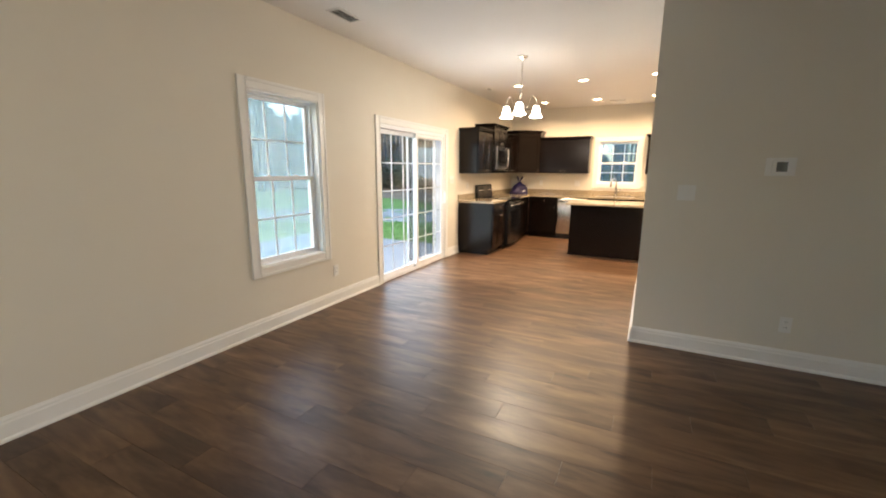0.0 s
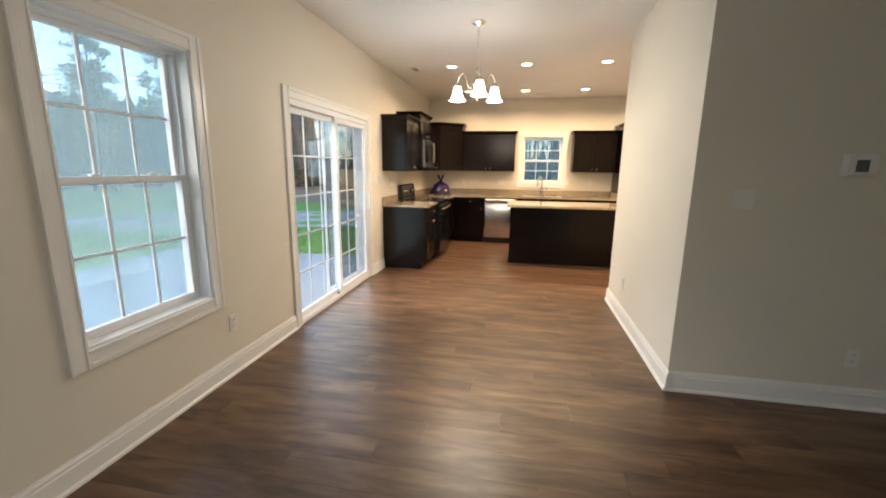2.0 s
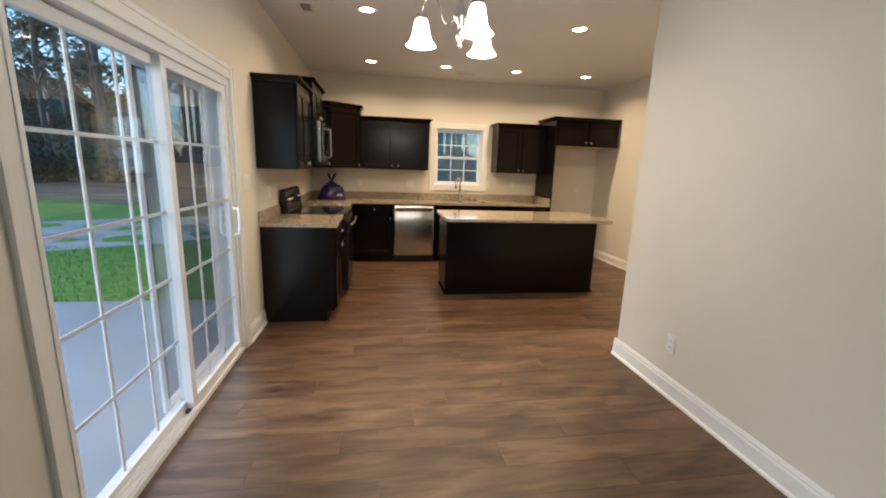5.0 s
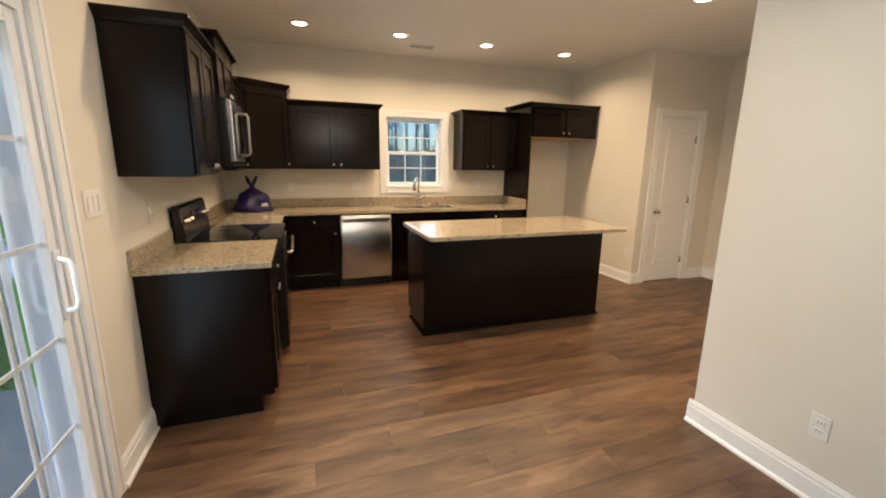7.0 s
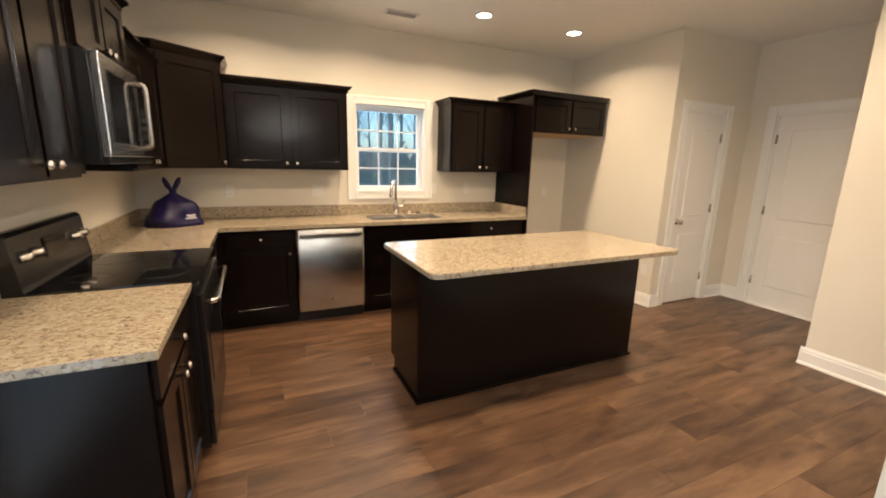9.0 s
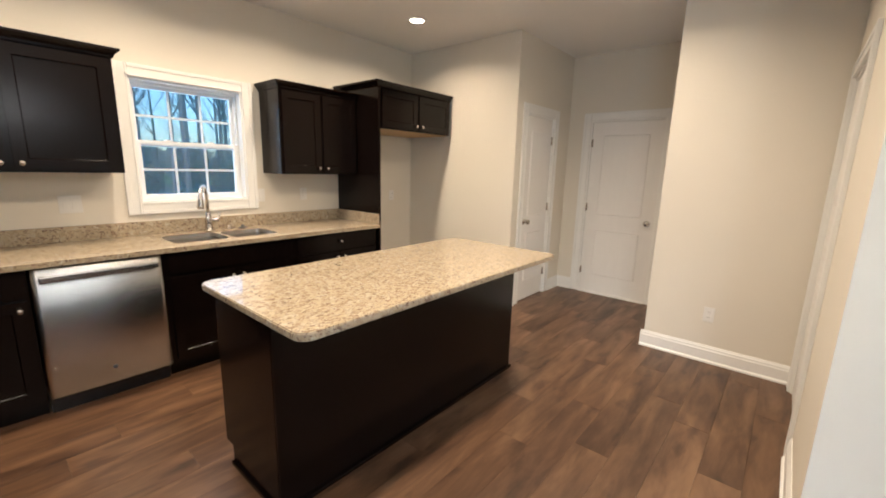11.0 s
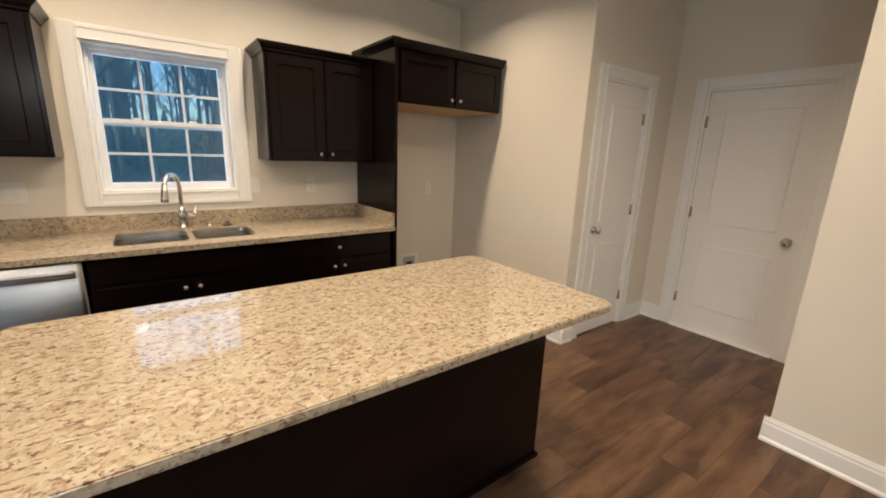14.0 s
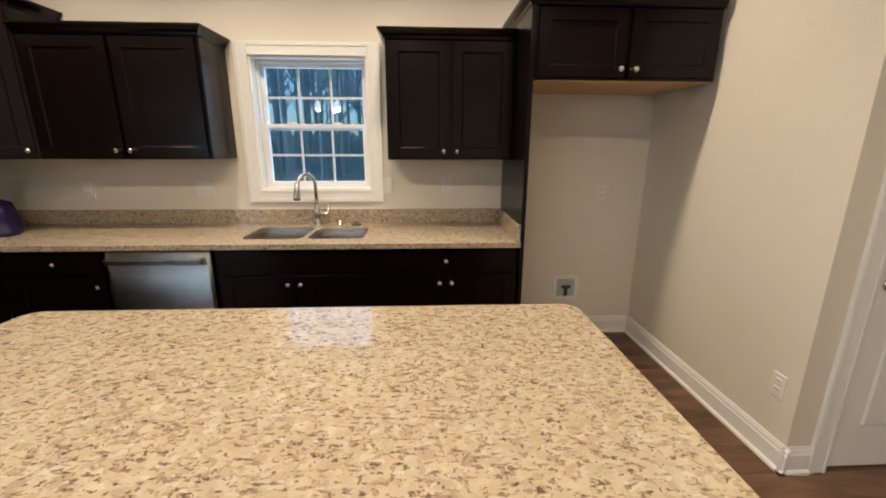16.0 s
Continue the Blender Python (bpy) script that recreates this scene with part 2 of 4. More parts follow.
def ground_mat():
    m = bpy.data.materials.new("lawn_ground")
    m.use_nodes = True
    n, l = m.node_tree.nodes, m.node_tree.links
    p = n["Principled BSDF"]
    p.inputs["Roughness"].default_value = 0.9
    co, a, b = n.new("ShaderNodeTexCoord"), n.new("ShaderNodeTexNoise"), n.new("ShaderNodeTexNoise")
    a.inputs["Scale"].default_value, a.inputs["Detail"].default_value = 0.16, 4
    b.inputs["Scale"].default_value, b.inputs["Detail"].default_value = 14, 5
    l.new(co.outputs["Object"], a.inputs[0]), l.new(co.outputs["Object"], b.inputs[0])
    r = n.new("ShaderNodeValToRGB")
    r.color_ramp.elements[0].position, r.color_ramp.elements[0].color = 0.3, (0.07, 0.17, 0.02, 1)
    r.color_ramp.elements[1].position, r.color_ramp.elements[1].color = 0.7, (0.20, 0.36, 0.06, 1)
    l.new(b.outputs[0], r.inputs[0]), l.new(r.outputs[0], p.inputs["Base Color"])
    return m


LAWN = ground_mat()
LITTER = material("leaf_litter", (0.20, 0.155, 0.10), 0.9, vary=0.4, scale=0.8, bump=0.5, bump_scale=8)


# ---- building helpers ----
def box(bm, x0, y0, z0, x1, y1, z1, bevel=0.0):
    v = [bm.verts.new((x, y, z)) for z in (z0, z1) for x, y in ((x0, y0), (x1, y0), (x1, y1), (x0, y1))]
    f = [bm.faces.new([v[i] for i in q]) for q in ((3, 2, 1, 0), (4, 5, 6, 7), (0, 1, 5, 4), (1, 2, 6, 5), (2, 3, 7, 6), (3, 0, 4, 7))]
    if bevel:
        edges = list({e for x in f for e in x.edges})
        bmesh.ops.bevel(bm, geom=edges, offset=bevel, segments=2, affect="EDGES", profile=0.6)
    return bm


def boxed(*args, bevel=0.0):
    return box(bmesh.new(), *args, bevel=bevel)


def lathe(bm, profile, at=(0, 0, 0), n=20, axis="z"):
    """A turned shape from (radius, height) pairs."""
    turn = {"z": Matrix(), "y": pose(0, 0, 0, 90, 0, 0), "x": pose(0, 0, 0, 0, 90, 0)}[axis]
    m = Matrix.Translation(at) @ turn
    rings = [[bm.verts.new(m @ Vector((r * math.cos(k * math.tau / n), r * math.sin(k * math.tau / n), h))) for k in range(n)] for r, h in profile]
    for p, q in zip(rings, rings[1:]):
        for k in range(n):
            f = bm.faces.new((p[k], p[(k + 1) % n], q[(k + 1) % n], q[k]))
            f.smooth = True
    for ring, flip in ((rings[0], True), (rings[-1], False)):
        if max((v.co - ring[0].co).length for v in ring) > 1e-4:
            bm.faces.new(ring[::-1] if flip else ring)
    return bm


def tube(bm, points, radius, n=8):
    """A round bar along points; radius may be one number or one for each point."""
    pts = [Vector(p) for p in points]
    rs = radius if isinstance(radius, (list, tuple)) else [radius] * len(pts)
    rings = []
    side = None
    for i, p in enumerate(pts):
        d = (pts[min(i + 1, len(pts) - 1)] - pts[max(i - 1, 0)]).normalized()
        if side is None:
            side = d.orthogonal().normalized()
        side = (side - d * side.dot(d)).normalized()
        up = d.cross(side)
        rings.append([bm.verts.new(p + rs[i] * (side * math.cos(k * math.tau / n) + up * math.sin(k * math.tau / n))) for k in range(n)])
    for p, q in zip(rings, rings[1:]):
        for k in range(n):
            f = bm.faces.new((p[k], p[(k + 1) % n], q[(k + 1) % n], q[k]))
            f.smooth = True
    bm.faces.new(rings[0][::-1]), bm.faces.new(rings[-1])
    return bm


def finish(bm, name, mats):
    bmesh.ops.recalc_face_normals(bm, faces=bm.faces)
    me = bpy.data.meshes.new(name)
    bm.to_mesh(me)
    bm.free()
    for m in mats if isinstance(mats, (list, tuple)) else [mats]:
        me.materials.append(m)
    return me


def part(name, bm, mat, parent, label=""):
    ob = new(name, finish(bm, name, mat))
    ob.parent = parent
    return tagged(ob, label) if label else ob


def thing(name, m, label, category, group="", kind=""):
    ob = new(name)
    ob.matrix_basis = m
    return tagged(ob, label, category, group, kind)


def structure(name, bm, mat, label, category):
    return tagged(new(name, finish(bm, name, mat)), label, category, kind="structure")


def panelled(w, h, t, panels, inset=0.012, depth=0.008, raised=0.0, ridge=0.0):
    """A slab, its front at y=0 facing -y, with sunk panels (x0, z0, x1, z1)."""
    bm = bmesh.new()
    xs = sorted({0, w, *(p[0] for p in panels), *(p[2] for p in panels)})
    zs = sorted({0, h, *(p[1] for p in panels), *(p[3] for p in panels)})
    g = [[bm.verts.new((x, 0, z)) for x in xs] for z in zs]
    chosen = []
    for j in range(len(zs) - 1):
        for i in range(len(xs) - 1):
            f = bm.faces.new((g[j][i], g[j][i + 1], g[j + 1][i + 1], g[j + 1][i]))
            cx, cz = (xs[i] + xs[i + 1]) / 2, (zs[j] + zs[j + 1]) / 2
            if any(p[0] < cx < p[2] and p[1] < cz < p[3] for p in panels):
                chosen.append(f)
    if ridge:
        bmesh.ops.inset_individual(bm, faces=chosen, thickness=0.007, depth=ridge)
    bmesh.ops.inset_individual(bm, faces=chosen, thickness=inset, depth=-depth)
    if raised:
        bmesh.ops.inset_individual(bm, faces=chosen, thickness=0.025, depth=0)
        bmesh.ops.inset_individual(bm, faces=chosen, thickness=0.012, depth=raised)
    border = [e for e in bm.edges if e.is_boundary]
    got = bmesh.ops.extrude_edge_only(bm, edges=border)["geom"]
    bmesh.ops.translate(bm, verts=[v for v in got if isinstance(v, bmesh.types.BMVert)], vec=(0, t, 0))
    bmesh.ops.holes_fill(bm, edges=[e for e in bm.edges if e.is_boundary], sides=0)
    return bm


def moved(bm, m):
    bmesh.ops.transform(bm, matrix=m, verts=bm.verts)
    return bm


# ---- the shell ----
XW, YN, ZC = -3.06, 9.27, 2.75
WIN_W = (2.275, 3.055, 0.585, 2.055)
SLIDE = (4.06, 5.81, 0.0, 1.965)
WIN_N = (-1.16, -0.385, 1.142, 2.025)
H = ZC


def wall_y(x0, x1, y0, y1, holes):
    """A wall along y with holes (y0, y1, z0, z1)."""
    bm = bmesh.new()
    at = y0
    for a, b, c, d in sorted(holes):
        box(bm, x0, at, 0, x1, a, H)
        if c > 0:
            box(bm, x0, a, 0, x1, b, c)
        box(bm, x0, a, d, x1, b, H)
        at = b
    return box(bm, x0, at, 0, x1, y1, H)


def wall_x(y0, y1, x0, x1, holes):
    bm = bmesh.new()
    at = x0
    for a, b, c, d in sorted(holes):
        box(bm, at, y0, 0, a, y1, H)
        if c > 0:
            box(bm, a, y0, 0, b, y1, c)
        box(bm, a, y0, d, b, y1, H)
        at = b
    return box(bm, at, y0, 0, x1, y1, H)


# Added opening in the unseen south wall, for more light indoors
FILL_SOUTH = (-0.6, 0.6, 0.45, 2.25)
PAINT = "smooth painted wall in warm pale greige"
# East opening is made up too; it holds a fill lamp
FILL_EAST = (-1.5, -0.3, 0.45, 2.25)
GARAGE = (6.73, 7.53, 0.0, 2.03)
PANTRY = (1.82, 2.44, 0.0, 2.03)
CASED = (0.70, 1.52, 0.0, 2.03)
structure("wall_west", wall_y(XW - 0.16, XW, -1.96, YN + 0.16, [WIN_W, SLIDE]), WALL, PAINT, "wall")
structure("wall_north", wall_x(YN, YN + 0.16, XW, 3.52, [WIN_N]), WALL, PAINT, "wall")
structure("wall_nook", boxed(1.62, 7.80, 0, 1.74, YN, H), WALL, PAINT, "wall")
structure("wall_pantry", wall_x(7.80, 7.92, 1.74, 2.84, [PANTRY]), WALL, PAINT, "wall")
structure("wall_entry", wall_y(2.84, 2.96, 6.32, YN, [GARAGE]), WALL, PAINT, "wall")
structure("wall_entry_south", boxed(1.77, 6.32, 0, 2.84, 6.44, H), WALL, PAINT, "wall")
structure("wall_stub", boxed(1.65, 5.34, 0, 1.77, 6.44, H), WALL, PAINT, "wall")
structure("wall_middle", wall_x(5.34, 5.46, -0.04, 1.65, [CASED]), WALL, PAINT, "wall")
structure("wall_divider", boxed(-0.16, 3.58, 0, -0.04, 5.46, H), WALL, PAINT, "wall")
structure("wall_living_north", boxed(-0.04, 3.58, 0, 3.4, 3.70, H), WALL, PAINT, "wall")
# Unseen closing walls, set near so their added openings light the room more
structure("wall_living_east", wall_y(3.4, 3.56, -1.8, 3.70, [FILL_EAST]), WALL, PAINT, "wall")
structure("wall_south", wall_x(-1.96, -1.8, XW, 3.52, [FILL_SOUTH]), WALL, PAINT, "wall")
structure("wall_outer_east", boxed(3.4, 3.70, 0, 3.56, YN, H), SIDING, "pale outer siding wall", "wall")
structure("ceiling", boxed(XW - 0.16, -1.96, ZC, 3.52, YN + 0.16, ZC + 0.15), CEIL, "flat white painted ceiling", "ceiling")

# baseboards: a flat board, a stepped cap and a shoe
SHAPE = [(0, 0), (0.026, 0), (0.026, 0.012), (0.019, 0.020), (0.015, 0.022), (0.015, 0.098), (0.011, 0.106), (0.011, 0.118), (0.006, 0.128), (0.004, 0.136), (0, 0.136)]


def baseboard(a, b, out):
    """Along a to b in the plan; out: the way it faces."""
    bm = bmesh.new()
    ends = [[bm.verts.new((p[0] + out[0] * d, p[1] + out[1] * d, z)) for d, z in SHAPE] for p in (a, b)]
    k = len(SHAPE)
    for i in range(k):
        bm.faces.new((ends[0][i], ends[0][(i + 1) % k], ends[1][(i + 1) % k], ends[1][i]))
    bm.faces.new(ends[0][::-1]), bm.faces.new(ends[1])
    structure("baseboard", bm, TRIM, "white painted stepped baseboard with shoe moulding", "baseboard")


CW = 0.085
for a, b, o in [((XW, -1.8), (XW, SLIDE[0] - CW), (1, 0)), ((XW, SLIDE[1] + CW), (XW, 6.335), (1, 0)), ((-0.16, 3.554), (-0.16, 5.486), (-1, 0)),
                ((-0.16, 3.58), (3.4, 3.58), (0, -1)), ((-0.16, 5.46), (CASED[0] - CW, 5.46), (0, 1)), ((1.65, 5.46), (1.65, 6.466), (-1, 0)),
                ((1.65, 6.44), (2.84, 6.44), (0, 1)), ((2.84, 6.44), (2.84, GARAGE[0] - CW), (-1, 0)), ((2.84, GARAGE[1] + CW), (2.84, 7.80), (-1, 0)),
                ((PANTRY[1] + CW, 7.80), (2.84, 7.80), (0, -1)), ((1.62, 7.774), (1.62, YN), (-1, 0)), ((0.585, YN), (1.62, YN), (0, -1)),
                ((1.594, 7.80), (PANTRY[0] - CW, 7.80), (0, -1)), ((3.4, -1.8), (3.4, 3.58), (-1, 0)), ((XW, -1.8), (3.4, -1.8), (0, 1))]:
    baseboard(a, b, o)


# casings, local: the wall's face is y=0, the room lies towards -y, x to the right
def casing_bar(bm, x0, z0, x1, z1, along, inner):
    """A moulded bar; inner: the side (-1 or +1 across) that faces the opening."""
    box(bm, x0, -0.014, z0, x1, 0, z1, 0.003)
    if along == "z":
        w = x1 - x0
        a, b = (x0, x0 + 0.32 * w) if inner > 0 else (x1 - 0.32 * w, x1)
        box(bm, a, -0.019, z0, b, -0.0135, z1, 0.004)
        c = x1 - 0.012 if inner > 0 else x0
        box(bm, c, -0.018, z0, c + 0.012, -0.0135, z1, 0.003)
    else:
        w = z1 - z0
        a, b = (z0, z0 + 0.32 * w) if inner > 0 else (z1 - 0.32 * w, z1)
        box(bm, x0, -0.019, a, x1, -0.0135, b, 0.004)
        c = z1 - 0.012 if inner > 0 else z0
        box(bm, x0, -0.018, c, x1, -0.0135, c + 0.012, 0.003)


def casing(parent, w, z0, z1, sill=False):
    bm = bmesh.new()
    low = z0 - CW if sill else z0
    casing_bar(bm, -CW, low, 0, z1 + CW, "z", 1)
    casing_bar(bm, w, low, w + CW, z1 + CW, "z", -1)
    casing_bar(bm, 0.0005, z1, w - 0.0005, z1 + CW, "x", -1)
    if sill:
        casing_bar(bm, 0.0005, low, w - 0.0005, z0, "x", 1)
    part("casing", bm, TRIM, parent)


def sash(parent, x0, z0, x1, z1, y, rail=0.04, cols=3, rows=2, name="sash", depth=0.035):
    bm = bmesh.new()
    box(bm, x0, y, z0, x0 + rail, y + depth, z1, 0.003)
    box(bm, x1 - rail, y, z0, x1, y + depth, z1, 0.003)
    box(bm, x0 + rail, y + 0.001, z0, x1 - rail, y + depth - 0.001, z0 + rail, 0.003)
    box(bm, x0 + rail, y + 0.001, z1 - rail, x1 - rail, y + depth - 0.001, z1, 0.003)
    s = part(name, bm, VINYL, parent)
    gx0, gx1, gz0, gz1 = x0 + rail, x1 - rail, z0 + rail, z1 - rail
    pane = part("pane", boxed(gx0 - 0.005, y + 0.017, gz0 - 0.005, gx1 + 0.005, y + 0.0185, gz1 + 0.005), GLASS, s, "clear window glass")
    pane.visible_shadow = False
    for k in range(1, cols):
        x = gx0 + (gx1 - gx0) * k / cols
        part("muntin", boxed(x - 0.008, y + 0.020, gz0, x + 0.008, y + 0.027, gz1), VINYL, s)
    for k in range(1, rows):
        z = gz0 + (gz1 - gz0) * k / rows
        part("muntin", boxed(gx0, y + 0.0205, z - 0.008, gx1, y + 0.0275, z + 0.008), VINYL, s)
    return s


def window(name, m, w, z0, z1, meet, label):
    """A double-hung window; local x along the wall, y into it."""
    root = thing(name, m, label, "window", kind="structure")
    casing(root, w, z0, z1, sill=True)
    jamb = bmesh.new()
    box(jamb, 0, 0, z0, 0.012, 0.16, z1), box(jamb, w - 0.012, 0, z0, w, 0.16, z1)
    box(jamb, 0.012, 0, z1 - 0.012, w - 0.012, 0.16, z1), box(jamb, 0.012, 0, z0, w - 0.012, 0.16, z0 + 0.012)
    part("jamb", jamb, TRIM, root)
    fr = bmesh.new()
    box(fr, 0.012, 0.075, z0 + 0.012, 0.028, 0.155, z1 - 0.012, 0.003), box(fr, w - 0.028, 0.075, z0 + 0.012, w - 0.012, 0.155, z1 - 0.012, 0.003)
    box(fr, 0.028, 0.076, z1 - 0.03, w - 0.028, 0.154, z1 - 0.012), box(fr, 0.028, 0.076, z0 + 0.012, w - 0.028, 0.154, z0 + 0.026)
    part("window_frame", fr, VINYL, root)
    sash(root, 0.027, meet - 0.02, w - 0.027, z1 - 0.028, 0.116, 0.026, name="upper_sash")
    low = sash(root, 0.027, z0 + 0.024, w - 0.027, meet + 0.022, 0.079, 0.030, name="lower_sash")
    for x in (w * 0.3, w * 0.7):
        part("sash_lock", boxed(x - 0.022, 0.082, meet + 0.0225, x + 0.022, 0.108, meet + 0.034, bevel=0.003), VINYL, low)
    part("insect_screen", boxed(0.03, 0.156, z0 + 0.02, w - 0.03, 0.157, z1 - 0.02), WINDOW_SCREEN, root, "fine grey insect screen").visible_shadow = False
    return root


window("window_1", pose(XW, WIN_W[0], 0, 0, 0, 90), WIN_W[1] - WIN_W[0], WIN_W[2], WIN_W[3], 1.335, "white double-hung window with muntins, closed, looking onto the lawn")
window("window_2", pose(WIN_N[0], YN, 0), WIN_N[1] - WIN_N[0], WIN_N[2], WIN_N[3], 1.575, "small white double-hung window above the kitchen sink")


# Unseen window, added only to let sky light into the living room
for a, b, z0, z1 in (FILL_SOUTH,):
    window("window_3", pose(b, -1.8, 0, 0, 0, 180), b - a, z0, z1, 1.335, "double-hung window added in the unseen south wall to brighten the living room")
# Unseen window added with a warm, narrowed lamp to brighten the west wall
for a, b, z0, z1 in (FILL_EAST,):
    window("window_4", pose(3.4, b, 0, 0, 0, -90), b - a, z0, z1, 1.335, "double-hung window added in the unseen east wall to brighten the west wall")
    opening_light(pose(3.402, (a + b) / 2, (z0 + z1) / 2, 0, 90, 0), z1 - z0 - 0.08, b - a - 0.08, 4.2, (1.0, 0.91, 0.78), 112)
opening_light(pose(XW - 0.002, (WIN_W[0] + WIN_W[1]) / 2, (WIN_W[2] + WIN_W[3]) / 2, 0, -90, 0), WIN_W[3] - WIN_W[2] - 0.08, WIN_W[1] - WIN_W[0] - 0.08, 0.4, SKYLIGHT)
opening_light(pose(XW - 0.002, (SLIDE[0] + SLIDE[1]) / 2, SLIDE[3] / 2, 0, -90, 0), SLIDE[3] - 0.12, SLIDE[1] - SLIDE[0] - 0.12, 2.9, SKYLIGHT)
opening_light(pose((WIN_N[0] + WIN_N[1]) / 2, YN + 0.1555, (WIN_N[2] + WIN_N[3]) / 2, -90, 0, 0), WIN_N[1] - WIN_N[0] - 0.08, WIN_N[3] - WIN_N[2] - 0.08, 0.75, SKYLIGHT)


def patio_door():
    w, top = SLIDE[1] - SLIDE[0], SLIDE[3]
    root = thing("door_1", pose(XW, SLIDE[0], 0, 0, 0, 90), "white sliding glass patio door with muntins, closed", "patio door", kind="structure")
    casing(root, w, 0, top)
    fr = bmesh.new()
    box(fr, 0, 0, 0, 0.035, 0.15, top, 0.004), box(fr, w - 0.035, 0, 0, w, 0.15, top, 0.004)
    box(fr, 0.035, 0.001, top - 0.05, w - 0.035, 0.149, top), box(fr, 0.035, 0.001, 0, w - 0.035, 0.149, 0.030)
    box(fr, 0.035, 0.0505, 0.030, w - 0.035, 0.0535, 0.052), box(fr, 0.035, 0.012, 0.030, w - 0.035, 0.020, 0.045)
    part("door_frame", fr, VINYL, root)
    mid = w * 0.5
    sash(root, 0.036, 0.032, mid + 0.09, top - 0.052, 0.054, 0.05, 3, 5, "fixed_panel", 0.04)
    s = sash(root, mid + 0.01, 0.046, w - 0.036, top - 0.052, 0.012, 0.05, 3, 5, "sliding_panel", 0.038)
    sc = bmesh.new()
    for a in ((mid - 0.01, 0.035, mid + 0.03, top - 0.055), (w - 0.085, 0.035, w - 0.05, top - 0.055), (mid + 0.03, 0.035, w - 0.085, 0.085), (mid + 0.03, top - 0.10, w - 0.085, top - 0.055)):
        box(sc, a[0], 0.151, a[1], a[2], 0.163, a[3])
    scr = part("screen_door", sc, VINYL, root, "white framed sliding insect screen")
    part("insect_screen", boxed(mid + 0.03, 0.156, 0.085, w - 0.085, 0.157, top - 0.10), SCREENING, scr, "fine grey insect mesh").visible_shadow = False
    x = w - 0.062
    h = tube(bmesh.new(), [(x, 0.012, 1.10), (x, -0.026, 1.09), (x, -0.034, 1.06), (x, -0.034, 0.94), (x, -0.026, 0.91), (x, 0.012, 0.90)], 0.009)
    box(h, x - 0.018, 0.004, 0.87, x + 0.018, 0.0118, 1.13, 0.003)
    part("handle", h, VINYL, s, "white pull handle")
    part("roller_stop", boxed(mid - 0.025, 0.022, 0.031, mid + 0.005, 0.046, 0.05, bevel=0.004), SLOT, root)


patio_door()


def panel_door(name, m, w, label, hinge_left, knob=True):
    """A two-panel door shut in its frame. Local: room towards -y; m at the foot of the opening's left side."""
    root = thing(name, m, label, "door", kind="structure")
    h = 2.03
    casing(root, w, 0, h)
    j = bmesh.new()
    box(j, 0, 0, 0, 0.018, 0.118, h), box(j, w - 0.018, 0, 0, w, 0.118, h), box(j, 0.018, 0, h - 0.018, w - 0.018, 0.118, h)
    box(j, 0.018, 0.05, 0, 0.03, 0.117, h - 0.018), box(j, w - 0.03, 0.05, 0, w - 0.018, 0.117, h - 0.018), box(j, 0.03, 0.0505, h - 0.03, w - 0.03, 0.117, h - 0.018)
    part("jamb", j, TRIM, root)
    lw, lh = w - 0.042, h - 0.031
    e = 0.115 if w > 0.7 else 0.10
    leaf = part("leaf", moved(panelled(lw, lh, 0.035, [(e, 0.20, lw - e, 0.78), (e, 0.93, lw - e, lh - 0.13)], 0.013, 0.014, 0.008), pose(0.021, 0.012, 0.010)), DOORP, root)
    if not knob:
        return root
    hx = 0.021 if hinge_left else w - 0.021
    for z in (0.27, 1.04, 1.78):
        b = tube(bmesh.new(), [(hx, 0.004, z - 0.045), (hx, 0.004, z + 0.045)], 0.007)
        box(b, hx - 0.014, 0.0085, z - 0.044, hx + 0.014, 0.0115, z + 0.044)
        part("hinge", b, NICKEL, root, "brushed nickel hinge")
    kx = w - 0.085 if hinge_left else 0.085
    part("knob", lathe(bmesh.new(), [(0.032, 0), (0.032, 0.006), (0.012, 0.010), (0.011, 0.030), (0.024, 0.036), (0.029, 0.048), (0.024, 0.060), (0.0, 0.064)], (kx, 0.012, 0.905), 20, "y"), NICKEL, leaf, "round brushed nickel knob")
    return root


panel_door("door_2", pose(2.84, GARAGE[1], 0, 0, 0, -90), GARAGE[1] - GARAGE[0], "white two-panel interior door, closed", True)
panel_door("door_3", pose(PANTRY[0], 7.80, 0), PANTRY[1] - PANTRY[0], "narrow white two-panel pantry door, closed", False)
panel_door("door_4", pose(CASED[1], 5.46, 0, 0, 0, 180), CASED[1] - CASED[0], "white cased door in the side wall", True, False)
part("threshold", boxed(0.018, -0.03, 0.0005, 0.782, 0.05, 0.009, bevel=0.003), TRIM, bpy.data.objects["door_2"])


# ---- wall plates ----
def outlet(m, gang=1, kind="outlet"):
    w = 0.072 + 0.046 * (gang - 1)
    label = "white duplex wall outlet" if kind == "outlet" else "white wall switch plate"
    root = thing("wall_outlet" if kind == "outlet" else "light_switch", m, label, "outlet" if kind == "outlet" else "switch", "wall plates")
    part("plate", boxed(-w / 2, -0.006, -0.058, w / 2, 0, 0.058, bevel=0.003), PLATE, root)
    for g in range(gang):
        x = (g - (gang - 1) / 2) * 0.046
        if kind == "outlet":
            for z in (-0.021, 0.021):
                part("socket", boxed(x - 0.017, -0.009, z - 0.014, x + 0.017, -0.0055, z + 0.014, bevel=0.003), PLATE, root)
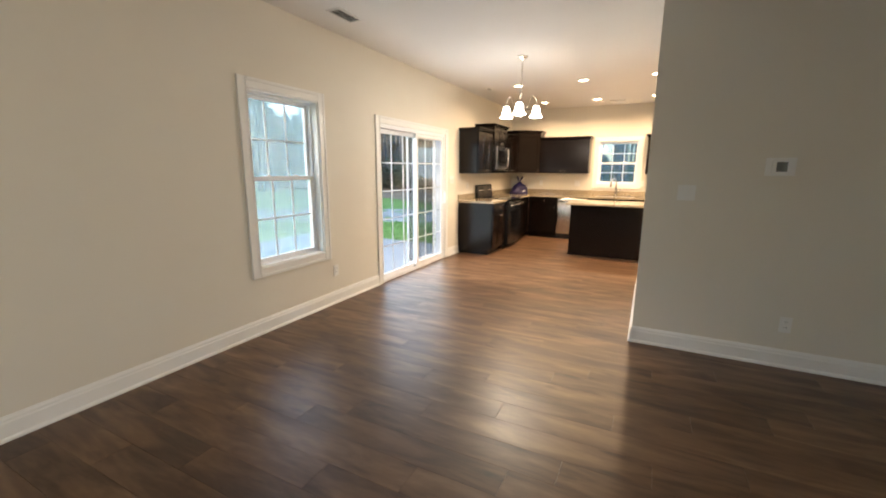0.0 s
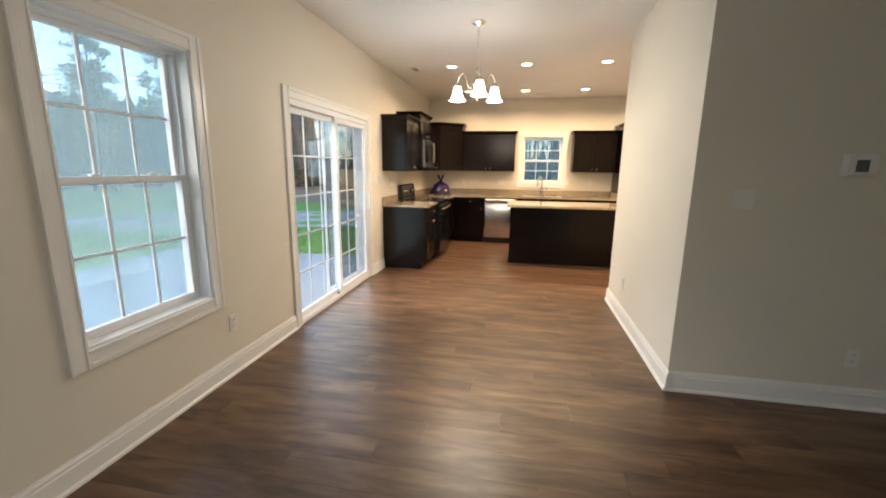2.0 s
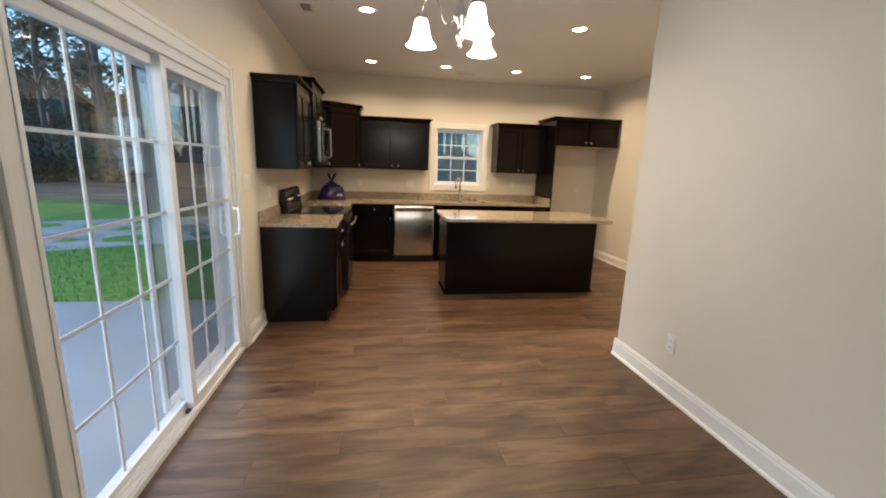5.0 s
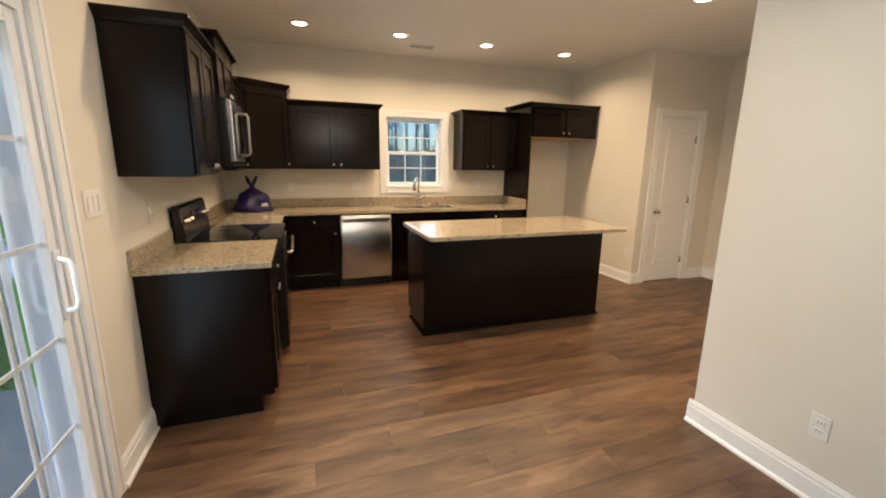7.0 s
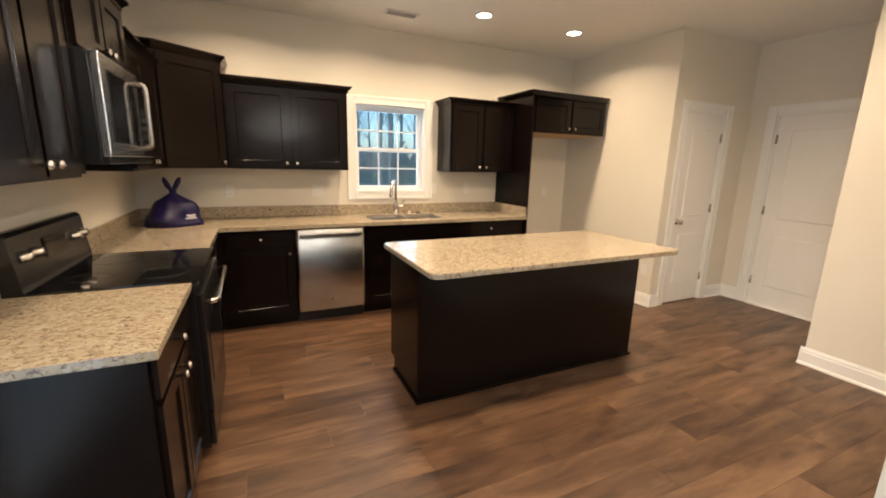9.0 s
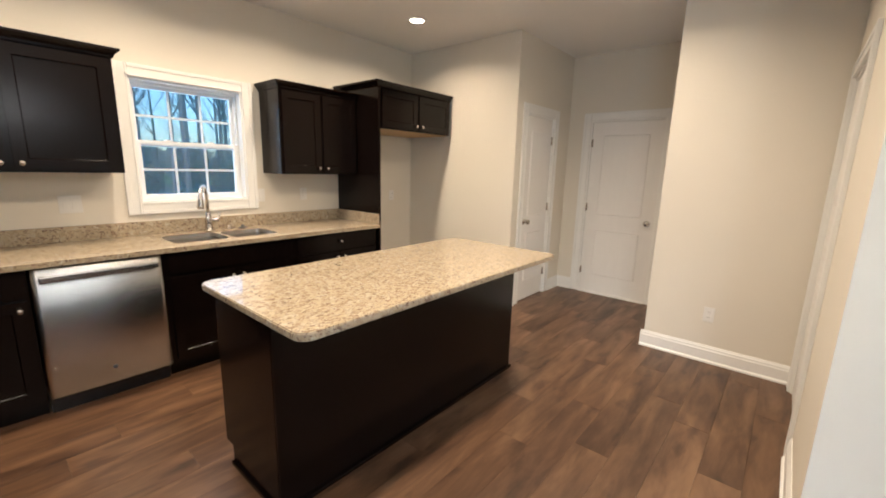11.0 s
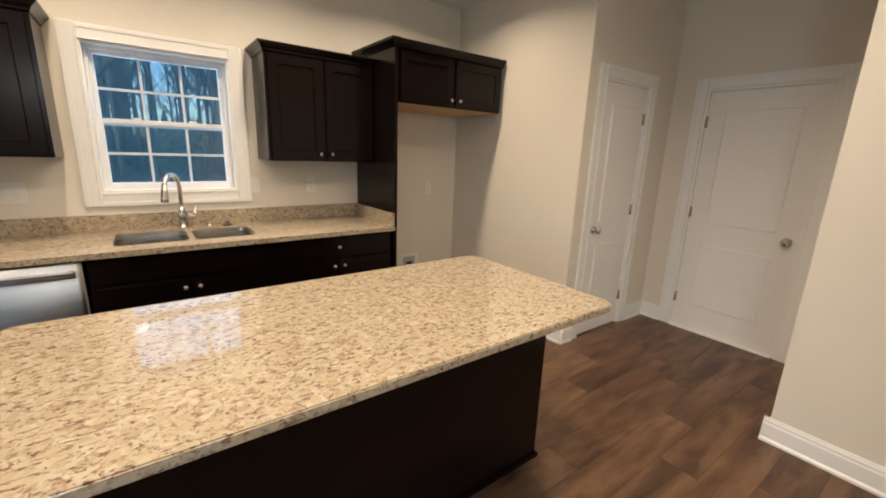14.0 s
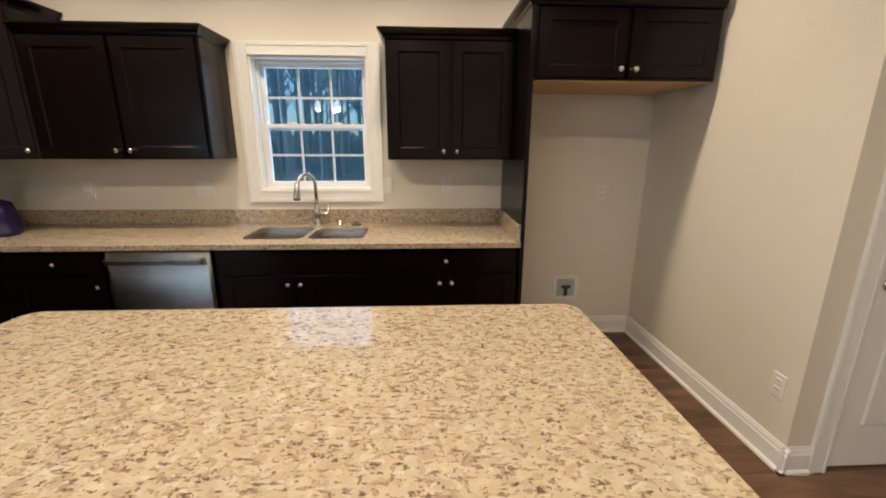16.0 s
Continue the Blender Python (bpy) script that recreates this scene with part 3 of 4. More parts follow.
                for dx in (-0.006, 0.006):
                    part("slot", boxed(x + dx - 0.0012, -0.0098, z - 0.002, x + dx + 0.0012, -0.0085, z + 0.007), SLOT, root)
        else:
            part("rocker", boxed(x - 0.016, -0.010, -0.033, x + 0.016, -0.0055, 0.033, bevel=0.003), PLATE, root)
    return root


W90 = dict(west=90, north=0, east=-90, south=180)
for x, y, z, face, gang, kind in [(XW, 3.21, 0.36, "west", 1, "outlet"), (XW, 6.06, 1.265, "west", 3, "switch"), (XW, 6.72, 1.15, "west", 1, "outlet"), (-2.34, YN, 1.145, "north", 1, "outlet"), (-1.55, YN, 1.15, "north", 2, "switch"),
                                  (-0.27, YN, 1.17, "north", 1, "switch"), (0.15, YN, 1.17, "north", 1, "outlet"), (1.30, YN, 1.12, "north", 1, "outlet"), (1.62, 7.90, 0.385, "east", 1, "outlet"),
                                  (1.65, 6.00, 0.385, "east", 1, "outlet"), (-0.16, 4.89, 0.352, "east", 1, "outlet"), (0.12, 3.58, 1.26, "north", 2, "switch"), (0.84, 3.58, 0.325, "north", 1, "outlet")]:
    outlet(pose(x, y, z, 0, 0, W90[face]), gang, kind)

th = thing("thermostat", pose(0.664, 3.58, 1.455), "white wall thermostat with a small dark screen", "thermostat")
part("backplate", boxed(-0.085, -0.008, -0.062, 0.085, 0, 0.062, bevel=0.004), PLATE, th)
part("case", boxed(-0.05, -0.028, -0.048, 0.075, -0.0075, 0.048, bevel=0.006), PLATE, th)
part("screen", boxed(-0.028, -0.0295, -0.034, 0.034, -0.0275, 0.032), SCREEN, th, "dark grey display")

wb = thing("water_box", pose(1.09, YN, 0.38), "white recessed refrigerator water outlet box", "outlet box")
f = bmesh.new()
for a in ((-0.10, -0.008, -0.10, 0.10, 0, -0.07), (-0.10, -0.008, 0.07, 0.10, 0, 0.10), (-0.10, -0.008, -0.07, -0.07, 0, 0.07), (0.07, -0.008, -0.07, 0.10, 0, 0.07)):
    box(f, *a, 0.002)
part("frame", f, PLATE, wb)
part("recess", boxed(-0.07, -0.003, -0.07, 0.07, 0, 0.07), material("box_inside", (0.45, 0.47, 0.5), 0.5, bump=0.0), wb)
v = tube(bmesh.new(), [(0, -0.004, -0.06), (0, -0.02, -0.055), (0, -0.02, 0.0)], 0.012)
box(v, -0.035, -0.026, 0.0, 0.035, -0.012, 0.022, 0.004)
part("valve", v, SLOT, wb, "dark valve with lever")


# ---- ceiling fittings ----
def can_light(x, y):
    root = thing("recessed_light", pose(x, y, ZC), "round white recessed ceiling downlight, lit warm", "ceiling light", "recessed lights")
    part("trim_ring", lathe(bmesh.new(), [(0.064, -0.004), (0.072, -0.009), (0.088, -0.007), (0.092, -0.0005), (0.064, -0.0005)], n=28), PLATE, root)
    part("lens", lathe(bmesh.new(), [(0.0001, -0.0045), (0.0635, -0.0045), (0.0635, -0.001)], n=28), CAN_GLOW, root, "glowing warm lens")
    lamp = bpy.data.lights.new("downlight", "AREA")
    lamp.shape, lamp.size, lamp.energy, lamp.color, lamp.spread = "DISK", 0.12, CAN_WATTS, WARM, radians(150)
    lo = new("downlight", lamp)
    lo.matrix_world = pose(x, y, ZC - 0.012)


for y in (6.62, 8.44):
    for x in (-2.15, -1.16, -0.17, 0.86):
        can_light(x, y)


def vent(m, w, d, label):
    root = thing("ceiling_vent", m, label, "vent")
    f = bmesh.new()
    b = 0.018
    for a in ((-w / 2, -d / 2, w / 2, -d / 2 + b), (-w / 2, d / 2 - b, w / 2, d / 2), (-w / 2, -d / 2 + b, -w / 2 + b, d / 2 - b), (w / 2 - b, -d / 2 + b, w / 2, d / 2 - b)):
        box(f, a[0], a[1], -0.008, a[2], a[3], 0, 0.002)
    part("frame", f, PLATE, root)
    part("backing", boxed(-w / 2 + b, -d / 2 + b, -0.002, w / 2 - b, d / 2 - b, -0.0005), SLOT, root)
    k = 6
    for i in range(k):
        y = -d / 2 + b + (d - 2 * b) * (i + 0.5) / k
        part("slat", moved(boxed(-w / 2 + b, -0.004, -0.0008, w / 2 - b, 0.004, 0.0008), pose(0, y, -0.0055, 40)), PLATE, root)


vent(pose(-2.66, 3.03, ZC, 0, 0, 90), 0.32, 0.15, "white slatted ceiling air register")
vent(pose(-2.67, 6.69, ZC, 0, 0, 90), 0.22, 0.12, "small white ceiling vent")
vent(pose(-0.83, 8.76, ZC), 0.30, 0.13, "white slatted ceiling air register over the kitchen")


def chandelier(x, y):
    root = thing("chandelier", pose(x, y, 0), "brushed nickel three-arm chandelier with lit frosted bell shades", "chandelier")
    part("canopy", lathe(bmesh.new(), [(0.066, 2.7495), (0.066, 2.742), (0.05, 2.728), (0.02, 2.718), (0.008, 2.70), (0.0, 2.70)], n=24), NICKEL, root)
    z = 2.702
    k = 0
    while z > 2.375:
        ring = [(0.009 * math.cos(a) if k % 2 else 0, 0 if k % 2 else 0.009 * math.cos(a), z - 0.016 + 0.018 * math.sin(a)) for a in [i * math.tau / 10 for i in range(11)]]
        part("chain_link", tube(bmesh.new(), ring, 0.0022, 5), NICKEL, root)
        z -= 0.029
        k += 1
    part("cord", tube(bmesh.new(), [(0.004, 0.003, 2.71), (-0.004, 0.004, 2.55), (0.003, -0.003, 2.36)], 0.0022, 5), PLATE, root)
    part("column", lathe(bmesh.new(), [(0.0, 2.05), (0.006, 2.052), (0.012, 2.066), (0.006, 2.08), (0.018, 2.092), (0.024, 2.11), (0.014, 2.13), (0.012, 2.16), (0.03, 2.18), (0.042, 2.20), (0.036, 2.235), (0.016, 2.26), (0.012, 2.30), (0.02, 2.32), (0.013, 2.345), (0.005, 2.365), (0.0, 2.367)]), NICKEL, root)
    for k in range(3):
        a = radians(-72 + 120 * k)
        dx, dy = math.sin(a), math.cos(a)
        pts = [(0.03, 2.20), (0.055, 2.172), (0.085, 2.18), (0.105, 2.225), (0.118, 2.275), (0.148, 2.312), (0.182, 2.305), (0.203, 2.27), (0.21, 2.225)]
        arm = part("arm", tube(bmesh.new(), [(dx * r, dy * r, zz) for r, zz in pts], 0.0055), NICKEL, root)
        c = (dx * 0.21, dy * 0.21, 0)
        part("socket_cup", lathe(bmesh.new(), [(0.008, 2.232), (0.026, 2.222), (0.030, 2.196), (0.026, 2.192), (0.0, 2.192)], c), NICKEL, arm)
        part("shade", lathe(bmesh.new(), [(0.028, 2.200), (0.036, 2.185), (0.043, 2.150), (0.050, 2.115), (0.064, 2.085), (0.082, 2.066), (0.079, 2.064), (0.060, 2.084), (0.046, 2.115), (0.038, 2.150), (0.030, 2.186), (0.024, 2.199)], c, 24), SHADE_GLOW, arm, "frosted white bell glass shade, lit")
        lamp = bpy.data.lights.new("bulb", "POINT")
        lamp.energy, lamp.color, lamp.shadow_soft_size = BULB_WATTS, BULB, 0.035
        new("bulb", lamp).matrix_world = pose(x + c[0], y + c[1], 2.045)


chandelier(-1.62, 4.98)


# ---- kitchen cabinets; local: front faces -y, back at y=depth, x to the right ----
KNOB = [(0.007, 0), (0.006, 0.012), (0.013, 0.018), (0.0155, 0.025), (0.011, 0.031), (0.0, 0.033)]
DT = 0.02


def cab_front(root, x0, z0, x1, z1, knob=None, name="door", y=0.0):
    w, h = x1 - x0, z1 - z0
    b = 0.058 if name == "door" else 0.02
    if name == "door":
        bm = panelled(w, h, DT, [(b, b, w - b, h - b)], 0.008, 0.009, ridge=0.003)
    else:
        bm = panelled(w, h, DT, [(0.014, 0.014, w - 0.014, h - 0.014)], 0.006, -0.004)
    d = part(name, moved(bm, pose(x0, y - DT, z0)), CABINET, root)
    if knob:
        part("knob", lathe(bmesh.new(), KNOB, (knob[0], y - DT, knob[1]), 14, "y"), NICKEL, d, "round brushed nickel knob")
    return d


def crown(root, x0, x1, depth, z, left, right):
    """A flared cornice round the top of a wall unit."""
    bm = bmesh.new()
    rings = []
    for o, h in ((0.002, 0), (0.008, 0.004), (0.010, 0.016), (0.020, 0.030), (0.034, 0.042), (0.038, 0.046), (0.038, 0.058), (0.0, 0.060)):
        a, b = x0 - (o if left else 0), x1 + (o if right else 0)
        rings.append([bm.verts.new(p) for p in ((a, -o - DT * 0.5, z + h), (b, -o - DT * 0.5, z + h), (b, depth - 0.002, z + h), (a, depth - 0.002, z + h))])
    for p, q in zip(rings, rings[1:]):
        for k in range(4):
            bm.faces.new((p[k], p[(k + 1) % 4], q[(k + 1) % 4], q[k]))
    bm.faces.new(rings[0][::-1]), bm.faces.new(rings[-1])
    part("crown", bm, CABINET, root)


def wall_unit(m, w, d, z0, z1, doors, label, left=True, right=True, under=None):
    root = thing("wall_cabinet", m, label, "cabinet", "wall cabinets")
    body = part("body", boxed(0.001, 0, z0, w - 0.001, d - 0.002, z1, bevel=0.002), CABINET, root)
    if under:
        part("underside", boxed(0.02, 0.02, z0 - 0.004, w - 0.02, d - 0.02, z0 + 0.001), under, root, "bare plywood underside")
    n = len(doors)
    for k, side in enumerate(doors):
        a, b = 0.022 + (w - 0.044) * k / n + (0.012 if k else 0), 0.022 + (w - 0.044) * (k + 1) / n - (0.012 if k < n - 1 else 0)
        cab_front(root, a, z0 + 0.014, b, z1 - 0.012, (a + 0.03 if side == "L" else b - 0.03, z0 + 0.052))
    crown(root, 0, w, d, z1 - 0.004, left, right)
    return root


D = 0.33
ZB, ZT = 1.365, 2.06
wall_unit(pose(XW + D, 6.345, 0, 0, 0, 90), 0.69, D, ZB, ZT, "RL", "dark espresso two-door wall cabinet beside the patio door", True, False)
wall_unit(pose(XW + D + 0.02, 7.037, 0, 0, 0, 90), 0.756, D + 0.02, 1.845, 2.185, "RL", "short raised espresso cabinet above the microwave")
wall_unit(pose(XW + D, 7.795, 0, 0, 0, 90), 0.85, D, ZB, ZT, "RL", "dark espresso wall cabinet beside the microwave", False, False)
wall_unit(pose(-2.312, YN - D, 0), 1.012, D, ZB, ZT, "RL", "dark espresso two-door wall cabinet beside the window", False, True)
wall_unit(pose(-0.235, YN - D, 0), 0.785, D, ZB, ZT, "RL", "dark espresso two-door wall cabinet between window and refrigerator nook", True, False)
wall_unit(pose(0.582, 8.64, 0), 1.008, YN - 8.64, 1.80, 2.16, "RL", "dark espresso cabinet bridging the empty refrigerator nook", False, False, RAWWOOD)
fp = thing("refrigerator_panel", pose(0.555, 8.62, 0), "tall dark espresso side panel of the refrigerator nook", "panel")
part("panel", boxed(0, 0, 0, 0.025, YN - 8.622, 2.158, bevel=0.001), CABINET, fp)
bm = bmesh.new()
rings = []
for o, h in ((0.002, 0), (0.010, 0.016), (0.034, 0.042), (0.038, 0.058), (0.0, 0.060)):
    rings.append([bm.verts.new(p) for p in ((-o, -o + 0.008, 2.1585 + h), (0.025, -o + 0.008, 2.1585 + h), (0.025, YN - 8.624, 2.1585 + h), (-o, YN - 8.624, 2.1585 + h))])
for p, q in zip(rings, rings[1:]):
    for k in range(4):
        bm.faces.new((p[k], p[(k + 1) % 4], q[(k + 1) % 4], q[k]))
bm.faces.new(rings[0][::-1]), bm.faces.new(rings[-1])
part("crown", bm, CABINET, fp)


def corner_unit():
    root = thing("corner_cabinet", pose(XW, YN, 0), "tall diagonal espresso corner wall cabinet with one door", "cabinet", "wall cabinets")
    z0, z1 = ZB, 2.195
    s = 0.62
    sx = 0.745
    pts = [(0.002, -0.002), (0.002, -s), (D, -s), (sx, -D), (sx, -0.002)]

    def prism(p0, p1, za, zb, bm):
        a, b = [bm.verts.new((x, y, za)) for x, y in p0], [bm.verts.new((x, y, zb)) for x, y in p1]
        for k in range(5):
            bm.faces.new((a[k], a[(k + 1) % 5], b[(k + 1) % 5], b[k]))
        bm.faces.new(a[::-1]), bm.faces.new(b)
        return bm

    part("body", prism(pts, pts, z0, z1, bmesh.new()), CABINET, root)

    def grown(o):
        q = o * 0.4142
        return [(0.002, -0.002), (0.002, -s - o), (D + q, -s - o), (sx + o, -D - q), (sx + o, -0.002)]

    c = bmesh.new()
    for (o0, h0), (o1, h1) in zip(((0.003, 0.0), (0.010, 0.016), (0.034, 0.042), (0.038, 0.046)), ((0.010, 0.016), (0.034, 0.042), (0.038, 0.046), (0.038, 0.060))):
        prism(grown(o0), grown(o1), z1 + h0, z1 + h1, c)
    part("crown", c, CABINET, root)
    w = math.hypot(sx - D, s - D)
    m = pose(D, -s, 0, 0, 0, math.degrees(math.atan2(s - D, sx - D)))
    bm = moved(panelled(w - 0.04, z1 - z0 - 0.028, DT, [(0.058, 0.058, w - 0.098, z1 - z0 - 0.086)], 0.008, 0.009, ridge=0.003), m @ pose(0.02, -DT, z0 + 0.014))
    d = part("door", bm, CABINET, root)
    part("knob", moved(lathe(bmesh.new(), KNOB, (w - 0.05, -DT, z0 + 0.052), 14, "y"), m), NICKEL, d, "round brushed nickel knob")


corner_unit()


def base_unit(m, w, d, fronts, label):
    """fronts: (kind, x0, z0, x1, z1, knob)."""
    root = thing("base_cabinet", m, label, "cabinet", "base cabinets")
    part("body", boxed(0.001, 0, 0.10, w - 0.001, d - 0.002, 0.874, bevel=0.002), CABINET, root)
    part("toe_kick", boxed(0.001, 0.07, 0, w - 0.001, d - 0.004, 0.0995), CABINET, root)
    for kind, x0, z0, x1, z1, k in fronts:
        cab_front(root, x0, z0, x1, z1, k, kind)
    return root


BD = 0.61
FX, FY = XW + BD + 0.01, YN - BD - 0.01
base_unit(pose(FX, 6.335, 0, 0, 0, 90), 0.69, BD + 0.01,
          [("drawer", 0.02, 0.725, 0.67, 0.86, (0.345, 0.79)), ("door", 0.02, 0.125, 0.338, 0.70, (0.308, 0.655)), ("door", 0.352, 0.125, 0.67, 0.70, (0.382, 0.655))], "dark espresso end base cabinet with a drawer and two doors")
base_unit(pose(FX, 7.795, 0, 0, 0, 90), 0.85, BD + 0.01, [("drawer", 0.02, 0.725, 0.42, 0.86, (0.22, 0.79)), ("door", 0.02, 0.125, 0.42, 0.70, (0.05, 0.655))], "dark espresso base cabinet between range and corner")
base_unit(pose(-2.438, FY, 0), 0.60, BD + 0.01, [("drawer", 0.06, 0.725, 0.58, 0.86, (0.33, 0.79)), ("door", 0.06, 0.125, 0.58, 0.70, (0.55, 0.655))], "dark espresso corner base cabinet with a drawer and a door")
base_unit(pose(-1.228, FY, 0), 0.902, BD + 0.01, [("drawer", 0.03, 0.725, 0.872, 0.86, None), ("door", 0.03, 0.125, 0.446, 0.70, (0.415, 0.655)), ("door", 0.458, 0.125, 0.872, 0.70, (0.488, 0.655))], "dark espresso sink base cabinet with two doors")
base_unit(pose(-0.325, FY, 0), 0.876, BD + 0.01, [("drawer", 0.03, 0.725, 0.85, 0.86, (0.44, 0.79)), ("door", 0.03, 0.125, 0.434, 0.70, (0.404, 0.655)), ("door", 0.446, 0.125, 0.85, 0.70, (0.476, 0.655))], "dark espresso base cabinet beside the refrigerator nook")

# ---- worktops ----
CZ0, CZ1 = 0.8745, 0.905


def slab(outline, z0, z1, edge=0.004):
    """A slab from a plan outline."""
    bm = bmesh.new()
    top = [bm.verts.new((x, y, z1)) for x, y in outline]
    f = bm.faces.new(top)
    if f.calc_area() and f.normal.z < 0:
        f.normal_flip()
    got = bmesh.ops.extrude_face_region(bm, geom=[f])["geom"]
    bmesh.ops.translate(bm, verts=[v for v in got if isinstance(v, bmesh.types.BMVert)], vec=(0, 0, z0 - z1))
    bm.normal_update()
    rim = [e for e in bm.edges if abs(e.verts[0].co.z - e.verts[1].co.z) < 1e-6]
    bmesh.ops.bevel(bm, geom=rim, offset=edge, segments=2, affect="EDGES")
    return bm


ct = thing("worktop", pose(0, 0, 0), "speckled beige granite worktop on the dark cabinets", "worktop", "worktops")
CX, CY = XW + 0.655, YN - 0.675
SX0, SX1, SY0, SY1 = -1.12, -0.38, 8.735, 9.105
top = bmesh.new()
for x0, y0, x1, y1 in ((XW + 0.002, 7.795, CX, YN - 0.002), (CX, CY, SX0, YN - 0.002), (SX0, CY, SX1, SY0), (SX0, SY1, SX1, YN - 0.002), (SX1, CY, 0.552, YN - 0.002)):
    box(top, x0, y0, CZ0, x1, y1, CZ1)
bmesh.ops.remove_doubles(top, verts=top.verts, dist=1e-5)
part("top", top, GRANITE, ct)
sp = bmesh.new()
box(sp, XW + 0.022, YN - 0.022, CZ1, 0.552, YN - 0.002, CZ1 + 0.10, 0.003)
part("backsplash", sp, GRANITE, ct)
part("side_splash", boxed(0.532, CY + 0.01, CZ1, 0.552, YN - 0.023, CZ1 + 0.10, bevel=0.003), GRANITE, ct)
part("west_splash", boxed(XW + 0.002, 7.80, CZ1, XW + 0.021, YN - 0.002, CZ1 + 0.10, bevel=0.003), GRANITE, ct)
ce = thing("worktop", pose(0, 0, 0), "short speckled granite worktop beside the range", "worktop", "worktops")
part("top", boxed(XW + 0.002, 6.31, CZ0, CX, 7.025, CZ1, bevel=0.003), GRANITE, ce)
part("backsplash", boxed(XW + 0.002, 6.31, CZ1, XW + 0.021, 7.025, CZ1 + 0.10, bevel=0.003), GRANITE, ce)


def rounded(x0, y0, x1, y1, r, n=6):
    out = []
    for cx, cy, a0 in ((x1 - r, y1 - r, 0), (x0 + r, y1 - r, 90), (x0 + r, y0 + r, 180), (x1 - r, y0 + r, 270)):
        out += [(cx + r * math.cos(radians(a0 + 90 * k / n)), cy + r * math.sin(radians(a0 + 90 * k / n))) for k in range(n + 1)]
    return out


# sink, faucet
sk = thing("kitchen_sink", pose(0, 0, 0), "double-bowl stainless undermount sink in the granite", "sink")


def bowl(x0, y0, x1, y1, z):
    bm = bmesh.new()
    rings = []
    for o, h in ((0.0, 0.902), (0.0, 0.873), (0.004, 0.75), (0.02, z + 0.02), (0.05, z)):
        rings.append([bm.verts.new((x, y, h)) for x, y in rounded(x0 + o, y0 + o, x1 - o, y1 - o, 0.055)])
    for p, q in zip(rings, rings[1:]):
        for k in range(len(p)):
            bm.faces.new((p[k], p[(k + 1) % len(p)], q[(k + 1) % len(p)], q[k])).smooth = True
    bm.faces.new(rings[-1])
    return bm


part("bowl", bowl(SX0 + 0.004, SY0 + 0.004, -0.755, SY1 - 0.004, 0.69), CHROME, sk)
part("bowl", bowl(-0.725, SY0 + 0.004, SX1 - 0.004, SY1 - 0.03, 0.71), CHROME, sk)
rim = bmesh.new()
for x0, x1, y1 in ((SX0, -0.74, SY1), (-0.74, SX1, SY1)):
    ix0, ix1, iy1 = (SX0 + 0.004, -0.755, SY1 - 0.004) if x0 == SX0 else (-0.725, SX1 - 0.004, SY1 - 0.03)
    inn = rounded(ix0, SY0 + 0.004, ix1, iy1, 0.055)
    out = []
    for x, y in inn:
        cx, cy = (ix0 + ix1) / 2, (SY0 + 0.004 + iy1) / 2
        hx, hy = (ix1 - ix0) / 2, (iy1 - SY0 - 0.004) / 2
        k = max(abs((x - cx) / hx), abs((y - cy) / hy))
        ux, uy = (x - cx) / hx / k, (y - cy) / hy / k
        out.append(((x0 + x1) / 2 + ux * (x1 - x0) / 2, (SY0 + SY1) / 2 + uy * (SY1 - SY0) / 2))
    a, b = [rim.verts.new((x, y, 0.9025)) for x, y in inn], [rim.verts.new((x, y, 0.9025)) for x, y in out]
    for k in range(len(a)):
        rim.faces.new((a[k], a[(k + 1) % len(a)], b[(k + 1) % len(a)], b[k]))
part("surround", rim, GRANITE, sk, "granite cut-out corners")
for x, z in ((-0.94, 0.691), (-0.55, 0.711)):
    part("drain", lathe(bmesh.new(), [(0.0, z + 0.001), (0.02, z + 0.001), (0.03, z + 0.004), (0.042, z + 0.002), (0.044, z)], (x, 8.93, 0)), CHROME, sk)

fa = thing("faucet", pose(-0.755, 9.165, CZ1), "brushed nickel pull-down gooseneck kitchen faucet", "faucet")
part("base", lathe(bmesh.new(), [(0.034, 0), (0.034, 0.008), (0.026, 0.016), (0.025, 0.06), (0.028, 0.075), (0.028, 0.10), (0.022, 0.125), (0.018, 0.15), (0.0, 0.15)]), NICKEL, fa)
neck = [(0, 0, 0.12), (0, 0, 0.27)] + [(-0.078 * 0.55 * (1 - math.cos(a)), -0.078 * 0.83 * (1 - math.cos(a)), 0.27 + 0.088 * math.sin(a)) for a in [radians(15 * k) for k in range(1, 12)]]
part("neck", tube(bmesh.new(), neck, 0.013, 12), NICKEL, fa)
ex, ey, ez = neck[-1]
part("spray_head", tube(bmesh.new(), [(ex, ey, ez + 0.012), (ex - 0.004, ey - 0.003, ez - 0.03), (ex - 0.008, ey - 0.006, ez - 0.085), (ex - 0.009, ey - 0.007, ez - 0.10)], [0.015, 0.019, 0.024, 0.022], 12), NICKEL, fa)
part("lever", tube(bmesh.new(), [(0.015, 0, 0.085), (0.07, -0.005, 0.085), (0.078, -0.005, 0.09), (0.088, -0.006, 0.15)], [0.016, 0.016, 0.010, 0.007], 8), NICKEL, fa)
dp = thing("soap_dispenser_cap", pose(-0.60, 9.165, CZ1), "low dark soap dispenser cap on the worktop", "dispenser", "sink fittings")
part("cap", lathe(bmesh.new(), [(0.026, 0), (0.026, 0.008), (0.016, 0.014), (0.014, 0.022), (0.020, 0.026), (0.018, 0.034), (0.0, 0.036)]), NICKEL, dp)
